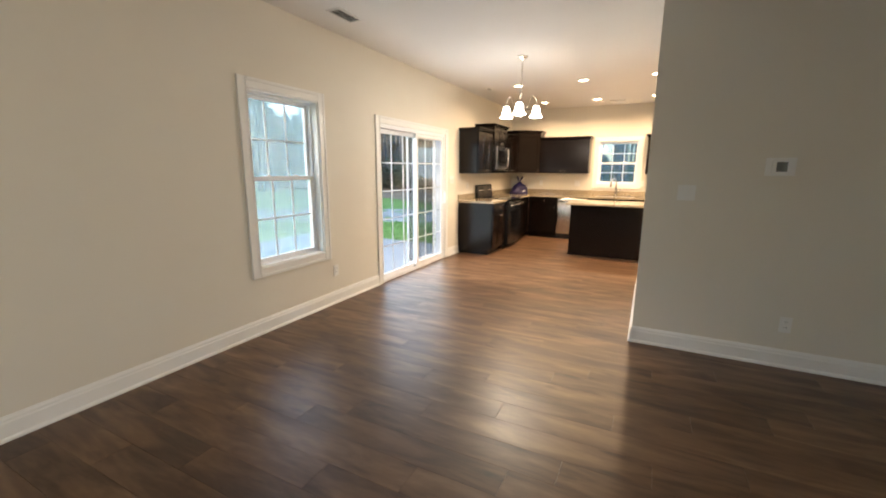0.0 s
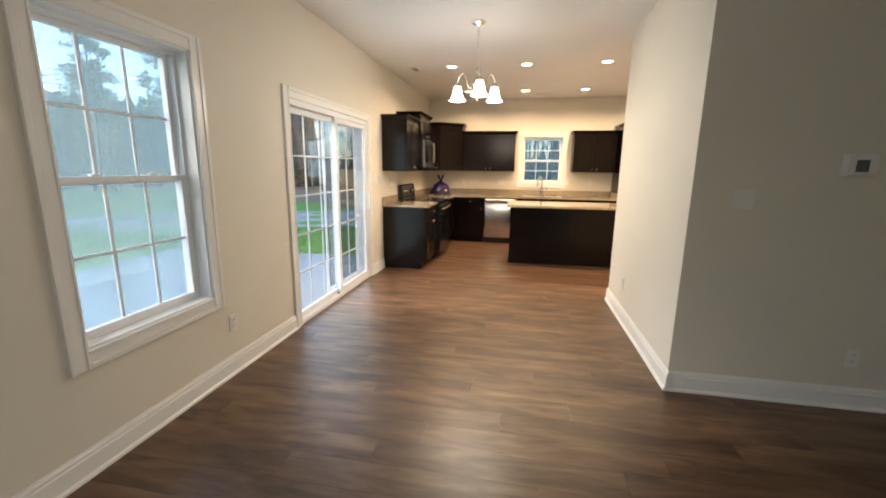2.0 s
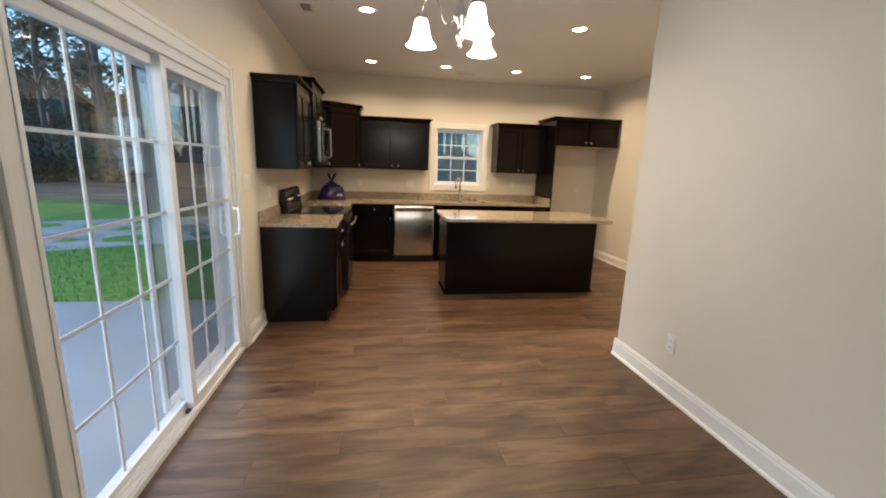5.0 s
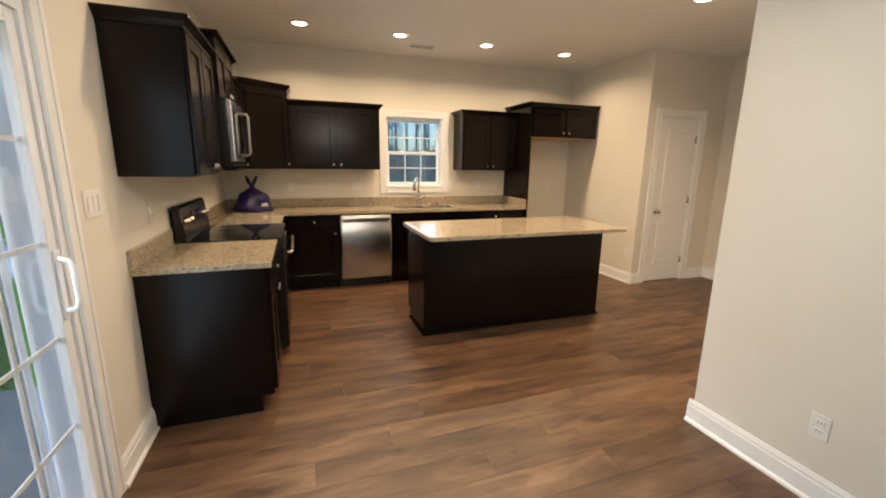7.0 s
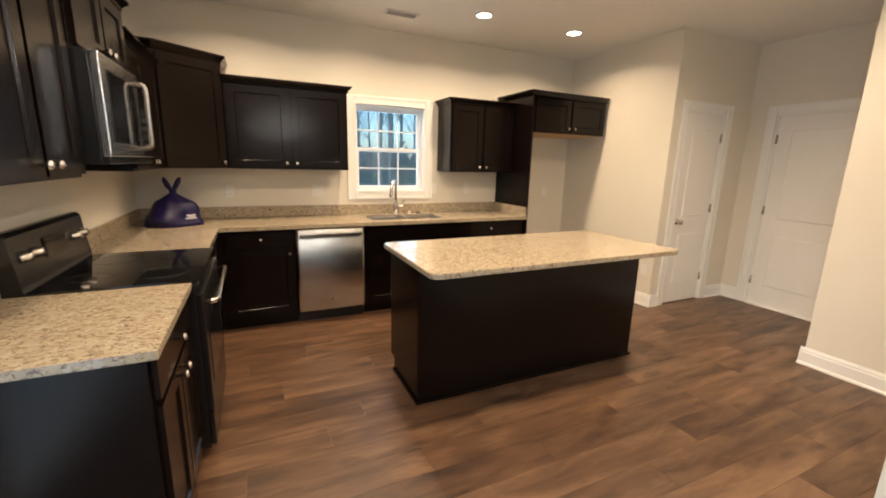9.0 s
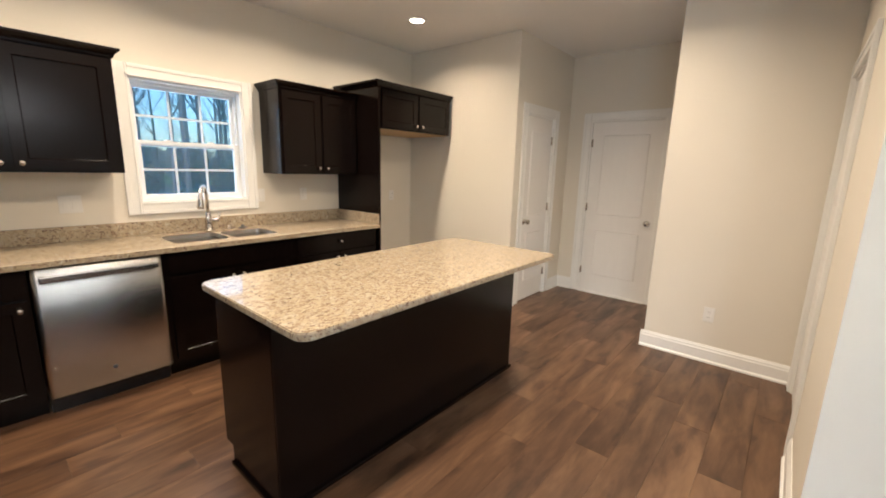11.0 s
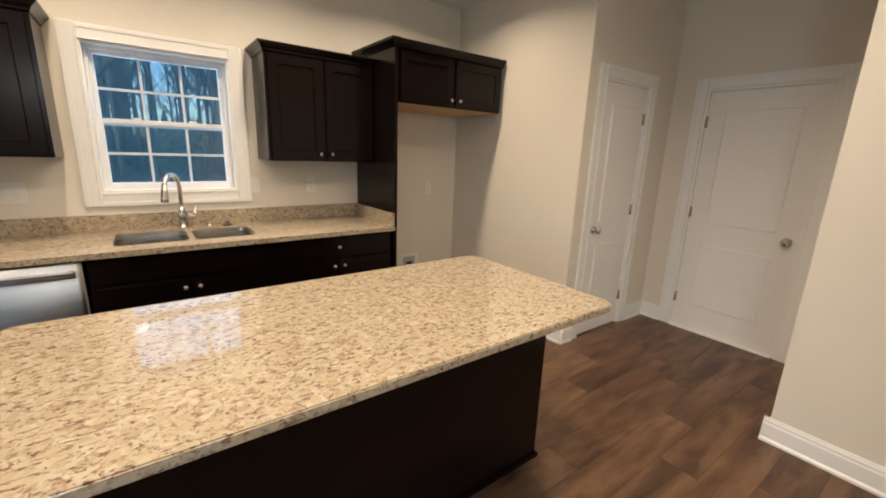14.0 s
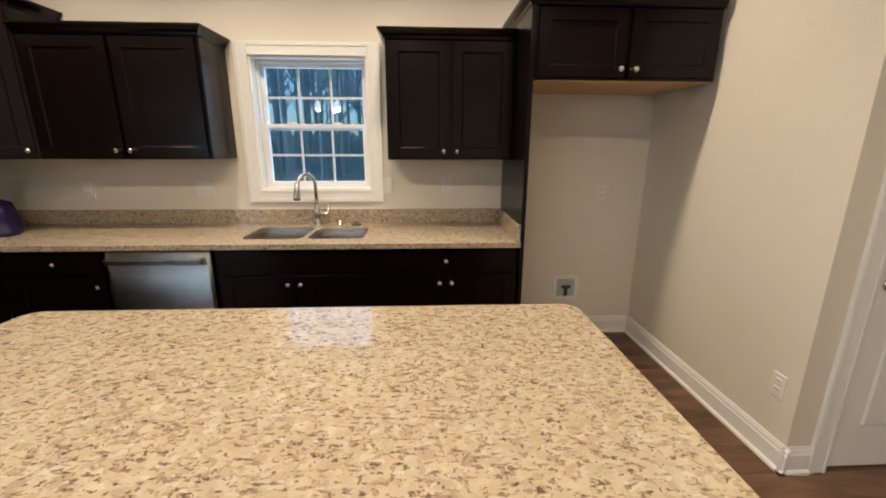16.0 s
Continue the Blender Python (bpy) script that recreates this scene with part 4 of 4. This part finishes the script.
dq = thing("hole_cover", pose(-0.49, 9.165, CZ1), "dark round sink hole cover", "cover", "sink fittings")
part("cover", lathe(bmesh.new(), [(0.034, 0), (0.034, 0.006), (0.02, 0.014), (0.012, 0.018), (0.016, 0.026), (0.0, 0.029)]), SLOT, dq)


# ---- appliances ----
def dishwasher():
    w = 0.595
    root = thing("dishwasher", pose(-1.832, FY - 0.005, 0), "stainless steel dishwasher with bar handle between dark cabinets", "dishwasher")
    part("body", boxed(0.004, 0.02, 0.10, w - 0.004, 0.58, 0.868), BLACK, root)
    part("kick_plate", boxed(0.004, 0.05, 0.0, w - 0.004, 0.09, 0.0995), BLACK, root)
    bowed = bmesh.new()
    rows = []
    for z, back in ((0.115, 0.004), (0.119, 0.0), (0.858, 0.0), (0.862, 0.004)):
        line = [(0.003, 0.0195)]
        for k in range(25):
            u = k / 24
            line.append((0.003 + (w - 0.006) * u, -0.022 + back - 0.010 * (1 - (2 * u - 1) ** 2)))
        rows.append([bowed.verts.new((x, y, z)) for x, y in line + [(w - 0.003, 0.0195)]])
    for p, q in zip(rows, rows[1:]):
        for k in range(len(p)):
            bowed.faces.new((p[k], p[(k + 1) % len(p)], q[(k + 1) % len(p)], q[k])).smooth = 1 <= k <= 24
    bowed.faces.new(rows[0][::-1]), bowed.faces.new(rows[-1])
    d = part("door", bowed, STEEL, root)
    part("handle", moved(boxed(-0.268, -0.008, -0.017, 0.268, 0.008, 0.017, bevel=0.006), pose(w / 2, -0.066, 0.812)), STEEL, d, "curved steel bar handle")
    for x in (0.045, w - 0.045):
        part("handle_post", boxed(x - 0.012, -0.06, 0.80, x + 0.012, -0.021, 0.824, bevel=0.003), STEEL, d)
    part("badge", lathe(bmesh.new(), [(0.0, 0.0), (0.012, 0.0), (0.012, 0.002), (0.0, 0.002)], (w / 2, -0.0315, 0.215), 16, "y"), SLOT, d, "small round maker's badge")


dishwasher()


def kitchen_range():
    w = 0.756
    root = thing("range", pose(XW + 0.665, 7.032, 0, 0, 0, 90), "black freestanding electric range with glass cooktop", "range")
    d = 0.65
    part("body", boxed(0, 0.0, 0.06, w, d - 0.01, 0.896, bevel=0.003), BLACK, root)
    for x in (0.05, w - 0.05):
        for y in (0.08, d - 0.08):
            part("foot", lathe(bmesh.new(), [(0.018, 0), (0.018, 0.02), (0.01, 0.02), (0.01, 0.062)], (x, y, 0), 12), SLOT, root)
    ck = part("cooktop", boxed(-0.001, -0.02, 0.8965, w + 0.001, d - 0.085, 0.912, bevel=0.004), BGLASS, root, "black glass cooktop")
    ring = material("burner_ring", (0.06, 0.06, 0.062), 0.2, bump=0.0)
    for x, y, r in ((0.20, 0.15, 0.105), (0.56, 0.15, 0.085), (0.20, 0.42, 0.08), (0.56, 0.42, 0.105)):
        part("burner", tube(bmesh.new(), [(x + r * math.cos(k * math.tau / 32), y + r * math.sin(k * math.tau / 32), 0.9118) for k in range(33)], 0.0012, 5), ring, ck)
    dr = part("oven_door", boxed(0.004, -0.028, 0.255, w - 0.004, -0.0005, 0.845, bevel=0.005), BLACK, root)
    part("oven_window", boxed(0.11, -0.0305, 0.36, w - 0.11, -0.0275, 0.68, bevel=0.001), BGLASS, dr, "black glass oven window")
    hb = tube(bmesh.new(), [(0.05, -0.028, 0.79), (0.05, -0.07, 0.795), (0.065, -0.078, 0.796), (w - 0.065, -0.078, 0.796), (w - 0.05, -0.07, 0.795), (w - 0.05, -0.028, 0.79)], 0.012, 10)
    part("oven_handle", hb, NICKEL, dr, "polished metal bar handle")
    part("drawer", boxed(0.004, -0.024, 0.07, w - 0.004, -0.0005, 0.248, bevel=0.005), BLACK, root)
    cb = bmesh.new()
    prof = [(d - 0.085, 0.900), (d - 0.075, 0.93), (d - 0.055, 1.135), (d - 0.035, 1.15), (d - 0.012, 1.15), (d - 0.012, 0.900)]
    ends = [[cb.verts.new((x, y, z)) for y, z in prof] for x in (0, w)]
    for k in range(6):
        cb.faces.new((ends[0][k], ends[0][(k + 1) % 6], ends[1][(k + 1) % 6], ends[1][k]))
    cb.faces.new(ends[0][::-1]), cb.faces.new(ends[1])
    bmesh.ops.bevel(cb, geom=list(cb.edges), offset=0.003, segments=1, affect="EDGES")
    con = part("console", cb, BLACK, root)
    m = pose(0, d - 0.067, 1.045, -6)
    part("display", moved(boxed(0.27, -0.004, -0.045, 0.49, 0.004, 0.045, bevel=0.001), m), BGLASS, con, "dark clock display panel")
    for x in (0.075, 0.17, 0.585, 0.68):
        part("control_knob", moved(lathe(bmesh.new(), [(0.026, 0), (0.026, 0.006), (0.021, 0.010), (0.019, 0.032), (0.0, 0.034)], (x, 0.0, 0.0), 18, "y"), m), NICKEL, con, "chrome-ringed control knob")


kitchen_range()


def microwave():
    w, z0, z1, d = 0.752, 1.415, 1.842, 0.40
    root = thing("microwave", pose(XW + d, 7.039, 0, 0, 0, 90), "stainless over-the-range microwave with black glass door", "microwave")
    part("body", boxed(0, 0, z0, w, d - 0.002, z1, bevel=0.003), BLACK, root)
    dr = part("door", boxed(0.002, -0.032, z0 + 0.03, w * 0.74, -0.0005, z1 - 0.003, bevel=0.005), STEEL, root)
    part("window", boxed(0.07, -0.0345, z0 + 0.085, w * 0.74 - 0.085, -0.0315, z1 - 0.06, bevel=0.001), BGLASS, dr, "black glass window")
    x = w * 0.74 - 0.035
    part("handle", tube(bmesh.new(), [(x, -0.032, z0 + 0.07), (x, -0.068, z0 + 0.08), (x, -0.074, z0 + 0.10), (x, -0.074, z1 - 0.07), (x, -0.068, z1 - 0.05), (x, -0.032, z1 - 0.04)], 0.011, 10), STEEL, dr, "steel bar handle")
    cp = part("control_panel", boxed(w * 0.74 + 0.003, -0.030, z0 + 0.03, w - 0.002, -0.0005, z1 - 0.003, bevel=0.004), BGLASS, root)
    for j in range(5):
        for i in range(3):
            a, b = w * 0.74 + 0.035 + i * 0.045, z0 + 0.08 + j * 0.042
            part("button", boxed(a, -0.0312, b, a + 0.03, -0.0295, b + 0.022, bevel=0.0005), SCREEN, cp)
    part("vent_grille", boxed(0.002, -0.025, z0 + 0.001, w - 0.002, -0.0005, z0 + 0.027, bevel=0.002), BLACK, root)


microwave()


# ---- island ----
def island():
    root = thing("kitchen_island", pose(0, 0, 0), "dark espresso kitchen island cabinet on the plank floor", "island")
    x0, x1, y0, y1 = -1.30, 0.49, 7.07, 7.62
    body = bmesh.new()
    box(body, x0 + 0.012, y0 + 0.012, 0.10, x1 - 0.012, y1 - 0.02, 0.8735)
    box(body, x0 + 0.012, y0 + 0.012, 0.0, x1 - 0.012, y1 - 0.09, 0.10)
    part("body", body, CABINET, root)
    part("back_panel", boxed(x0 + 0.002, y0, 0.001, x1 - 0.002, y0 + 0.0115, 0.873, bevel=0.001), CABINET, root)
    for a, b in ((x0, x0 + 0.0115), (x1 - 0.0115, x1)):
        e = bmesh.new()
        box(e, a, y0 + 0.0125, 0.10, b, y1 - 0.018, 0.873)
        box(e, a, y0 + 0.0125, 0.001, b, y1 - 0.09, 0.0998)
        part("end_panel", e, CABINET, root)
    t = bmesh.new()
    box(t, x0 - 0.014, y0 - 0.014, 0, x1 + 0.014, y0 - 0.0005, 0.022, 0.006)
    box(t, x0 - 0.014, y0, 0, x0 - 0.0005, y1 - 0.09, 0.022, 0.006)
    box(t, x1 + 0.0005, y0, 0, x1 + 0.014, y1 - 0.09, 0.022, 0.006)
    part("shoe_moulding", t, CABINET, root)
    w = (x1 - x0) / 3
    for k in range(3):
        a = x1 - k * w
        m = pose(a, y1 - 0.02, 0, 0, 0, 180)
        dr = part("drawer", moved(panelled(w - 0.04, 0.135, DT, [(0.014, 0.014, w - 0.054, 0.121)], 0.006, -0.004), m @ pose(0.02, -DT, 0.725)), CABINET, root)
        part("knob", moved(lathe(bmesh.new(), KNOB, (w / 2, -DT, 0.79), 14, "y"), m), NICKEL, dr, "round brushed nickel knob")
        dd = part("door", moved(panelled(w - 0.04, 0.575, DT, [(0.058, 0.058, w - 0.098, 0.517)], 0.008, 0.009, ridge=0.003), m @ pose(0.02, -DT, 0.125)), CABINET, root)
        part("knob", moved(lathe(bmesh.new(), KNOB, (0.05, -DT, 0.655), 14, "y"), m), NICKEL, dd, "round brushed nickel knob")
    it = thing("island_worktop", pose(0, 0, 0), "large speckled beige granite island top with rounded corners", "worktop", "worktops")
    part("top", slab(rounded(-1.345, 6.775, 0.53, 7.66, 0.06, 8), CZ0, CZ1), GRANITE, it)


island()


# ---- purple bag on the worktop ----
def shopping_bag():
    root = thing("plastic_bag", pose(-2.73, 8.90, CZ1, 0, 0, 35), "tied purple plastic shopping bag on the granite worktop", "bag")
    bm = bmesh.new()
    n, rows = 36, 14
    rings = []
    for j in range(rows + 1):
        t = j / rows
        r = 0.178 * (1 - 0.60 * t ** 1.8) if t < 0.72 else 0.119 + (0.018 - 0.119) * ((t - 0.72) / 0.28) ** 0.8
        z = 0.26 * t
        ring = []
        for k in range(n):
            a = k * math.tau / n
            q = (abs(math.cos(a)) ** 3 + abs(math.sin(a)) ** 3) ** (-1 / 3) * (1 - 0.5 * t) + 0.5 * t
            rr = r * q * (1 + 0.09 * t * math.sin(a * 9 + j * 0.4) + 0.22 * noise.noise(Vector((math.cos(a) * 1.5, math.sin(a) * 1.5, z * 9))))
            ring.append(bm.verts.new((rr * 1.12 * math.cos(a), rr * 0.86 * math.sin(a), z + (0.004 if j else 0))))
        rings.append(ring)
    for p, q in zip(rings, rings[1:]):
        for k in range(n):
            bm.faces.new((p[k], p[(k + 1) % n], q[(k + 1) % n], q[k])).smooth = True
    bm.faces.new(rings[0][::-1]), bm.faces.new(rings[-1])
    part("sack", bm, BAG, root)
    part("knot", lathe(bmesh.new(), [(0.014, 0.259), (0.026, 0.266), (0.028, 0.28), (0.018, 0.294), (0.0, 0.296)], n=12), BAG, root)
    for s in (-1, 1):
        e = tube(bmesh.new(), [(s * 0.008, 0, 0.28), (s * 0.028, 0.006, 0.31), (s * 0.05, 0.0, 0.355), (s * 0.062, -0.004, 0.385)], [0.012, 0.02, 0.02, 0.008], 10)
        part("handle_ear", e, BAG, root)
    for k, (w, z) in enumerate(((0.075, 0.085), (0.055, 0.072), (0.09, 0.060))):
        part("print_bar", moved(boxed(-w / 2, -0.0015, -0.003, w / 2, 0.0015, 0.003), pose(0.05, -0.137 + 0.0 * k, z, -14)), BAGPRINT, root)


shopping_bag()

# ---- outside ----
GZ = -0.16
g = bmesh.new()
c = [g.verts.new((x, y, GZ)) for x, y in ((-900, -900), (900, -900), (900, 900), (-900, 900))]
g.faces.new(c)
structure("ground", g, LAWN, "green lawn running to the woods", "lawn")
# Unseen slab, added so light bounced indoors is neutral instead of lawn green
structure("driveway", boxed(-6, -16, GZ + 0.002, 9, -2.1, -0.09, bevel=0.01), CONCRETE, "unseen pale concrete slab added to bounce neutral light into the south window", "driveway")
structure("patio", boxed(-7.2, 1.0, GZ + 0.002, XW - 0.165, 7.2, -0.06, bevel=0.01), CONCRETE, "pale wet concrete patio slab", "patio")


def blot(name, cx, cy, rx, ry, turn, mat, label, lift, cat):
    bm = bmesh.new()
    n = 60
    vs = []
    for k in range(n):
        a = k * math.tau / n
        q = 1 + 0.16 * noise.noise(Vector((math.cos(a) * 2 + cx, math.sin(a) * 2 + cy, 0))) + 0.06 * noise.noise(Vector((math.cos(a) * 9, math.sin(a) * 9, cx)))
        p = pose(cx, cy, GZ + lift, 0, 0, turn) @ Vector((rx * q * math.cos(a), ry * q * math.sin(a), 0))
        vs.append(bm.verts.new(p))
    bm.faces.new(vs)
    structure(name, bm, mat, label, cat)


blot("mud", -9.0, 11.6, 7.5, 2.0, 28, MUD, "bare wet sandy strip across the lawn", 0.006, "bare ground")
rng = random.Random(21)
for i in range(-7, 8):
    for j in (-1, 0, 1):
        if rng.random() < 0.62:
            q = pose(-9.0, 11.6, 0, 0, 0, 28) @ Vector((i * 0.95 + rng.uniform(-0.2, 0.2), j * 1.15 + rng.uniform(-0.2, 0.2), 0))
            blot("grass_patch", q.x, q.y, rng.uniform(0.15, 0.42), rng.uniform(0.12, 0.4), rng.uniform(0, 180), LAWN, "small grass patch in the wet sand", 0.012, "lawn")
blot("mud", -17.5, 2.0, 2.0, 9.0, 12, MUD, "bare wet sandy strip across the lawn", 0.006, "bare ground")
for cx, cy, rx, ry, a in ((-24, 36, 26, 9, 28), (-38, 4, 10, 30, 8), (0, 27, 22, 11, 0)):
    blot("leaf_litter", cx, cy, rx, ry, a, LITTER, "brown leaf litter below the trees", 0.010 + 0.002 * (cx == 0) + 0.004 * (cy == 4), "leaf litter")

rng = random.Random(5)
gb = bmesh.new()
for k in range(9000):
    x, y = rng.uniform(-13, -3.4), rng.uniform(7.0, 10.5) if k % 3 else rng.uniform(10, 20)
    h, a = rng.uniform(0.03, 0.075), rng.uniform(0, math.tau)
    w = 0.007
    lx, ly = rng.uniform(-0.02, 0.02), rng.uniform(-0.02, 0.02)
    gb.faces.new([gb.verts.new(p) for p in ((x - w * math.cos(a), y - w * math.sin(a), GZ), (x + w * math.cos(a), y + w * math.sin(a), GZ), (x + lx, y + ly, GZ + h))])
tagged(new("grass", finish(gb, "grass", GRASSM)), "short green grass blades along the patio", "grass", kind="stuff")


def tree(kind, seed):
    r = random.Random(seed)
    root = thing("tree", pose(0, 0, -50), {"pine": "tall dark pine with a bare lower trunk", "bare": "tall bare leafless tree", "tan": "young tree with tan autumn leaves"}[kind], "tree", "woods")
    hgt = {"pine": r.uniform(15, 20), "bare": r.uniform(12, 17), "tan": r.uniform(5, 7)}[kind]
    bm = bmesh.new()
    lean = (r.uniform(-0.4, 0.4), r.uniform(-0.4, 0.4))
    base = hgt * 0.0115 + 0.02
    pts = [(lean[0] * t * t + 0.12 * math.sin(t * 5 + seed), lean[1] * t * t, hgt * t - 0.1) for t in [i / 9 for i in range(10)]]
    tube(bm, pts, [base * (1 - 0.88 * i / 9) for i in range(10)], 8)
    tips = []
    n = {"pine": 34, "bare": 30, "tan": 22}[kind]
    for k in range(n):
        t = {"pine": r.uniform(0.38, 0.98), "bare": r.uniform(0.25, 0.97), "tan": r.uniform(0.25, 0.98)}[kind]
        i = min(int(t * 9), 8)
        p = Vector(pts[i]).lerp(Vector(pts[i + 1]), t * 9 - i)
        a = r.uniform(0, math.tau)
        ln = hgt * (1.12 - t) * {"pine": 0.20, "bare": 0.33, "tan": 0.42}[kind] * r.uniform(0.6, 1.1)
        up = {"pine": r.uniform(-0.1, 0.25), "bare": r.uniform(0.5, 1.1), "tan": r.uniform(0.3, 0.8)}[kind]
        q = p + Vector((math.cos(a), math.sin(a), up)) * ln * 0.5
        e = p + Vector((math.cos(a + 0.3), math.sin(a + 0.3), up * 1.2)) * ln
        rb = base * (1.05 - t) * 0.42
        tube(bm, [p, q, e], [rb, rb * 0.6, rb * 0.2], 5)
        tips += [(q, ln * 0.35), (e, ln * 0.3), (q.lerp(e, 0.5), ln * 0.35)]
        for _ in range(3 if kind != "pine" else 0):
            e2 = q + Vector((r.uniform(-1, 1), r.uniform(-1, 1), r.uniform(0.2, 1.2))) * ln * 0.4
            tube(bm, [q, e2], [rb * 0.4, rb * 0.1], 4)
    part("trunk", bm, BARK, root)
    if kind != "bare":
        cb = bmesh.new()
        for c0, rad in tips:
            for _ in range(26 if kind == "pine" else 22):
                o = Vector((r.gauss(0, 1), r.gauss(0, 1), r.gauss(0, 0.55))) * max(rad, 0.25) * 0.8
                s = r.uniform(0.10, 0.24) if kind == "pine" else r.uniform(0.06, 0.13)
                u = Vector((r.uniform(-1, 1), r.uniform(-1, 1), r.uniform(-0.6, 0.6))).normalized()
                v = u.orthogonal().normalized()
                cb.faces.new([cb.verts.new(c0 + o + w) for w in (u * s, v * s * 0.4, -u * s, -v * s * 0.4)])
        part("crown", cb, LEAF if kind == "pine" else LEAF_TAN, root)
    return root


def shrub(seed):
    r = random.Random(seed)
    root = thing("shrub", pose(0, 0, -50), "dense dark green woodland undergrowth shrub", "shrub", "undergrowth")
    bm, tb = bmesh.new(), bmesh.new()
    for k in range(9):
        a, h = r.uniform(0, math.tau), r.uniform(0.8, 2.4)
        e = Vector((math.cos(a) * r.uniform(0.3, 1.2), math.sin(a) * r.uniform(0.3, 1.2), h))
        tube(tb, [(0, 0, -0.05), e * 0.5, e], [0.03, 0.02, 0.006], 5)
        for _ in range(110):
            o = e * r.uniform(0.25, 1) + Vector((r.gauss(0, 0.35), r.gauss(0, 0.35), r.gauss(0, 0.3)))
            s = r.uniform(0.06, 0.14)
            u = Vector((r.uniform(-1, 1), r.uniform(-1, 1), r.uniform(-1, 1))).normalized()
            v = u.orthogonal().normalized()
            bm.faces.new([bm.verts.new(o + w) for w in (u * s, v * s * 0.6, -u * s, -v * s * 0.6)])
    part("stem", tb, BARK, root)
    part("foliage", bm, LEAF, root)
    return root


kinds = [tree("pine", 1), tree("pine", 2), tree("bare", 3), tree("bare", 4), tree("bare", 5), tree("tan", 6), shrub(7), shrub(8)]
rng = random.Random(11)
spots = []
for k in range(150):
    d = rng.uniform(24, 46)
    a = radians(rng.uniform(75, 195))
    spots.append((-3 + d * math.cos(a), 5 + d * math.sin(a), rng.choice((0, 0, 1, 1, 2, 3, 4, 5)) if a > radians(108) else rng.choice((2, 3, 4))))
for k in range(60):
    spots.append((rng.uniform(-12, 13), rng.uniform(25, 46), rng.choice((2, 3, 4))))
for k in range(60):
    d = rng.uniform(27, 34)
    a = radians(rng.uniform(75, 195))
    spots.append((-3 + d * math.cos(a), 5 + d * math.sin(a), rng.choice((6, 7))))
for k in range(22):
    spots.append((rng.uniform(-9, 11), rng.uniform(26, 34), rng.choice((6, 7))))
for x, y, k in spots:
    if y < 16 and x > -16:
        continue
    s = rng.uniform(0.8, 1.2)
    if k < 5 and 126 < math.degrees(math.atan2(y - 3, x + 3)) < 170:
        s *= 0.5
    t = copy_thing(kinds[k], pose(x, y, GZ, 0, 0, rng.uniform(0, 360)))
    slim = 0.62 if y > 24 and -13 < x < 14 else 1.0
    t.scale = (s * slim, s * slim, s)
for k in kinds:
    for o in (*k.children_recursive, k):
        bpy.data.objects.remove(o)

bm = bmesh.new()
n = 260
rows = []
for k in range(n + 1):
    a = radians(60 + 150 * k / n)
    d = 60 + 4 * noise.noise(Vector((k * 0.2, 0, 0)))
    h = (9 if 118 < 60 + 150 * k / n else 3.2) + 2.4 * noise.noise(Vector((k * 0.11, 3, 0))) + 2.5 * noise.noise(Vector((k * 0.9, 5, 0)))
    x, y = -3 + d * math.cos(a), 5 + d * math.sin(a)
    rows.append([bm.verts.new((x, y, GZ - 0.1)), bm.verts.new((x, y, h))])
for p, q in zip(rows, rows[1:]):
    bm.faces.new((p[0], q[0], q[1], p[1]))
structure("backdrop", bm, WOODS, "distant dark wall of woods", "woods")

# ---- plank floor ----
structure("floor", boxed(XW - 0.1, -1.9, -0.06, 3.45, YN, -0.0045), material("underlay", (0.03, 0.02, 0.015), 0.8), "dark brown wood-look plank floor", "floor")
floor = bpy.data.objects["floor"]
PW, PL = 0.181, 1.22
rng = random.Random(3)
pm = {}


def plank_mesh(w, ln):
    key = (round(w, 3), round(ln, 3))
    if key not in pm:
        bm = bmesh.new()
        e = 0.0008
        lo = [bm.verts.new(p) for p in ((0.0003, 0.0003, -0.0042), (ln - 0.0003, 0.0003, -0.0042), (ln - 0.0003, w - 0.0003, -0.0042), (0.0003, w - 0.0003, -0.0042))]
        hi = [bm.verts.new(p) for p in ((e, e, 0), (ln - e, e, 0), (ln - e, w - e, 0), (e, w - e, 0))]
        mid = [bm.verts.new((v.co.x, v.co.y, -0.0010)) for v in lo]
        bm.faces.new(hi)
        for k in range(4):
            bm.faces.new((lo[k], lo[(k + 1) % 4], mid[(k + 1) % 4], mid[k])), bm.faces.new((mid[k], mid[(k + 1) % 4], hi[(k + 1) % 4], hi[k]))
        pm[key] = finish(bm, "plank", PLANK)
    return pm[key]


rest = []
y, row = -1.8, 0
while y < YN - 0.01:
    x1 = 3.4 if y < 3.6 else 2.84
    x = XW - (0, 0.4, 0.8, 0.2, 0.6, 1.0)[(row * 5) % 6]
    w = min(PW, YN - y)
    while x < x1:
        a, b = max(x, XW), min(x + PL, x1)
        if b - a > 0.02:
            if y > 0.2 and (a < 0.9 if y < 5 else a < 3) and not (y < 3.6 and a > 0.6) and not (3.75 < y < 5.2 and a > -0.03):
                o = new("plank", plank_mesh(w, b - a))
                o.parent, o.location = floor, (a, y, 0)
            else:
                rest.append((a, y, b, y + w))
        x += PL
    y += PW
    row += 1
bm = bmesh.new()
for a, y0, b, y1 in rest:
    box(bm, a + 0.0005, y0 + 0.0005, -0.0042, b - 0.0005, y1 - 0.0005, 0)
o = part("planks", bm, PLANK, floor)
o["kind"] = "stuff"
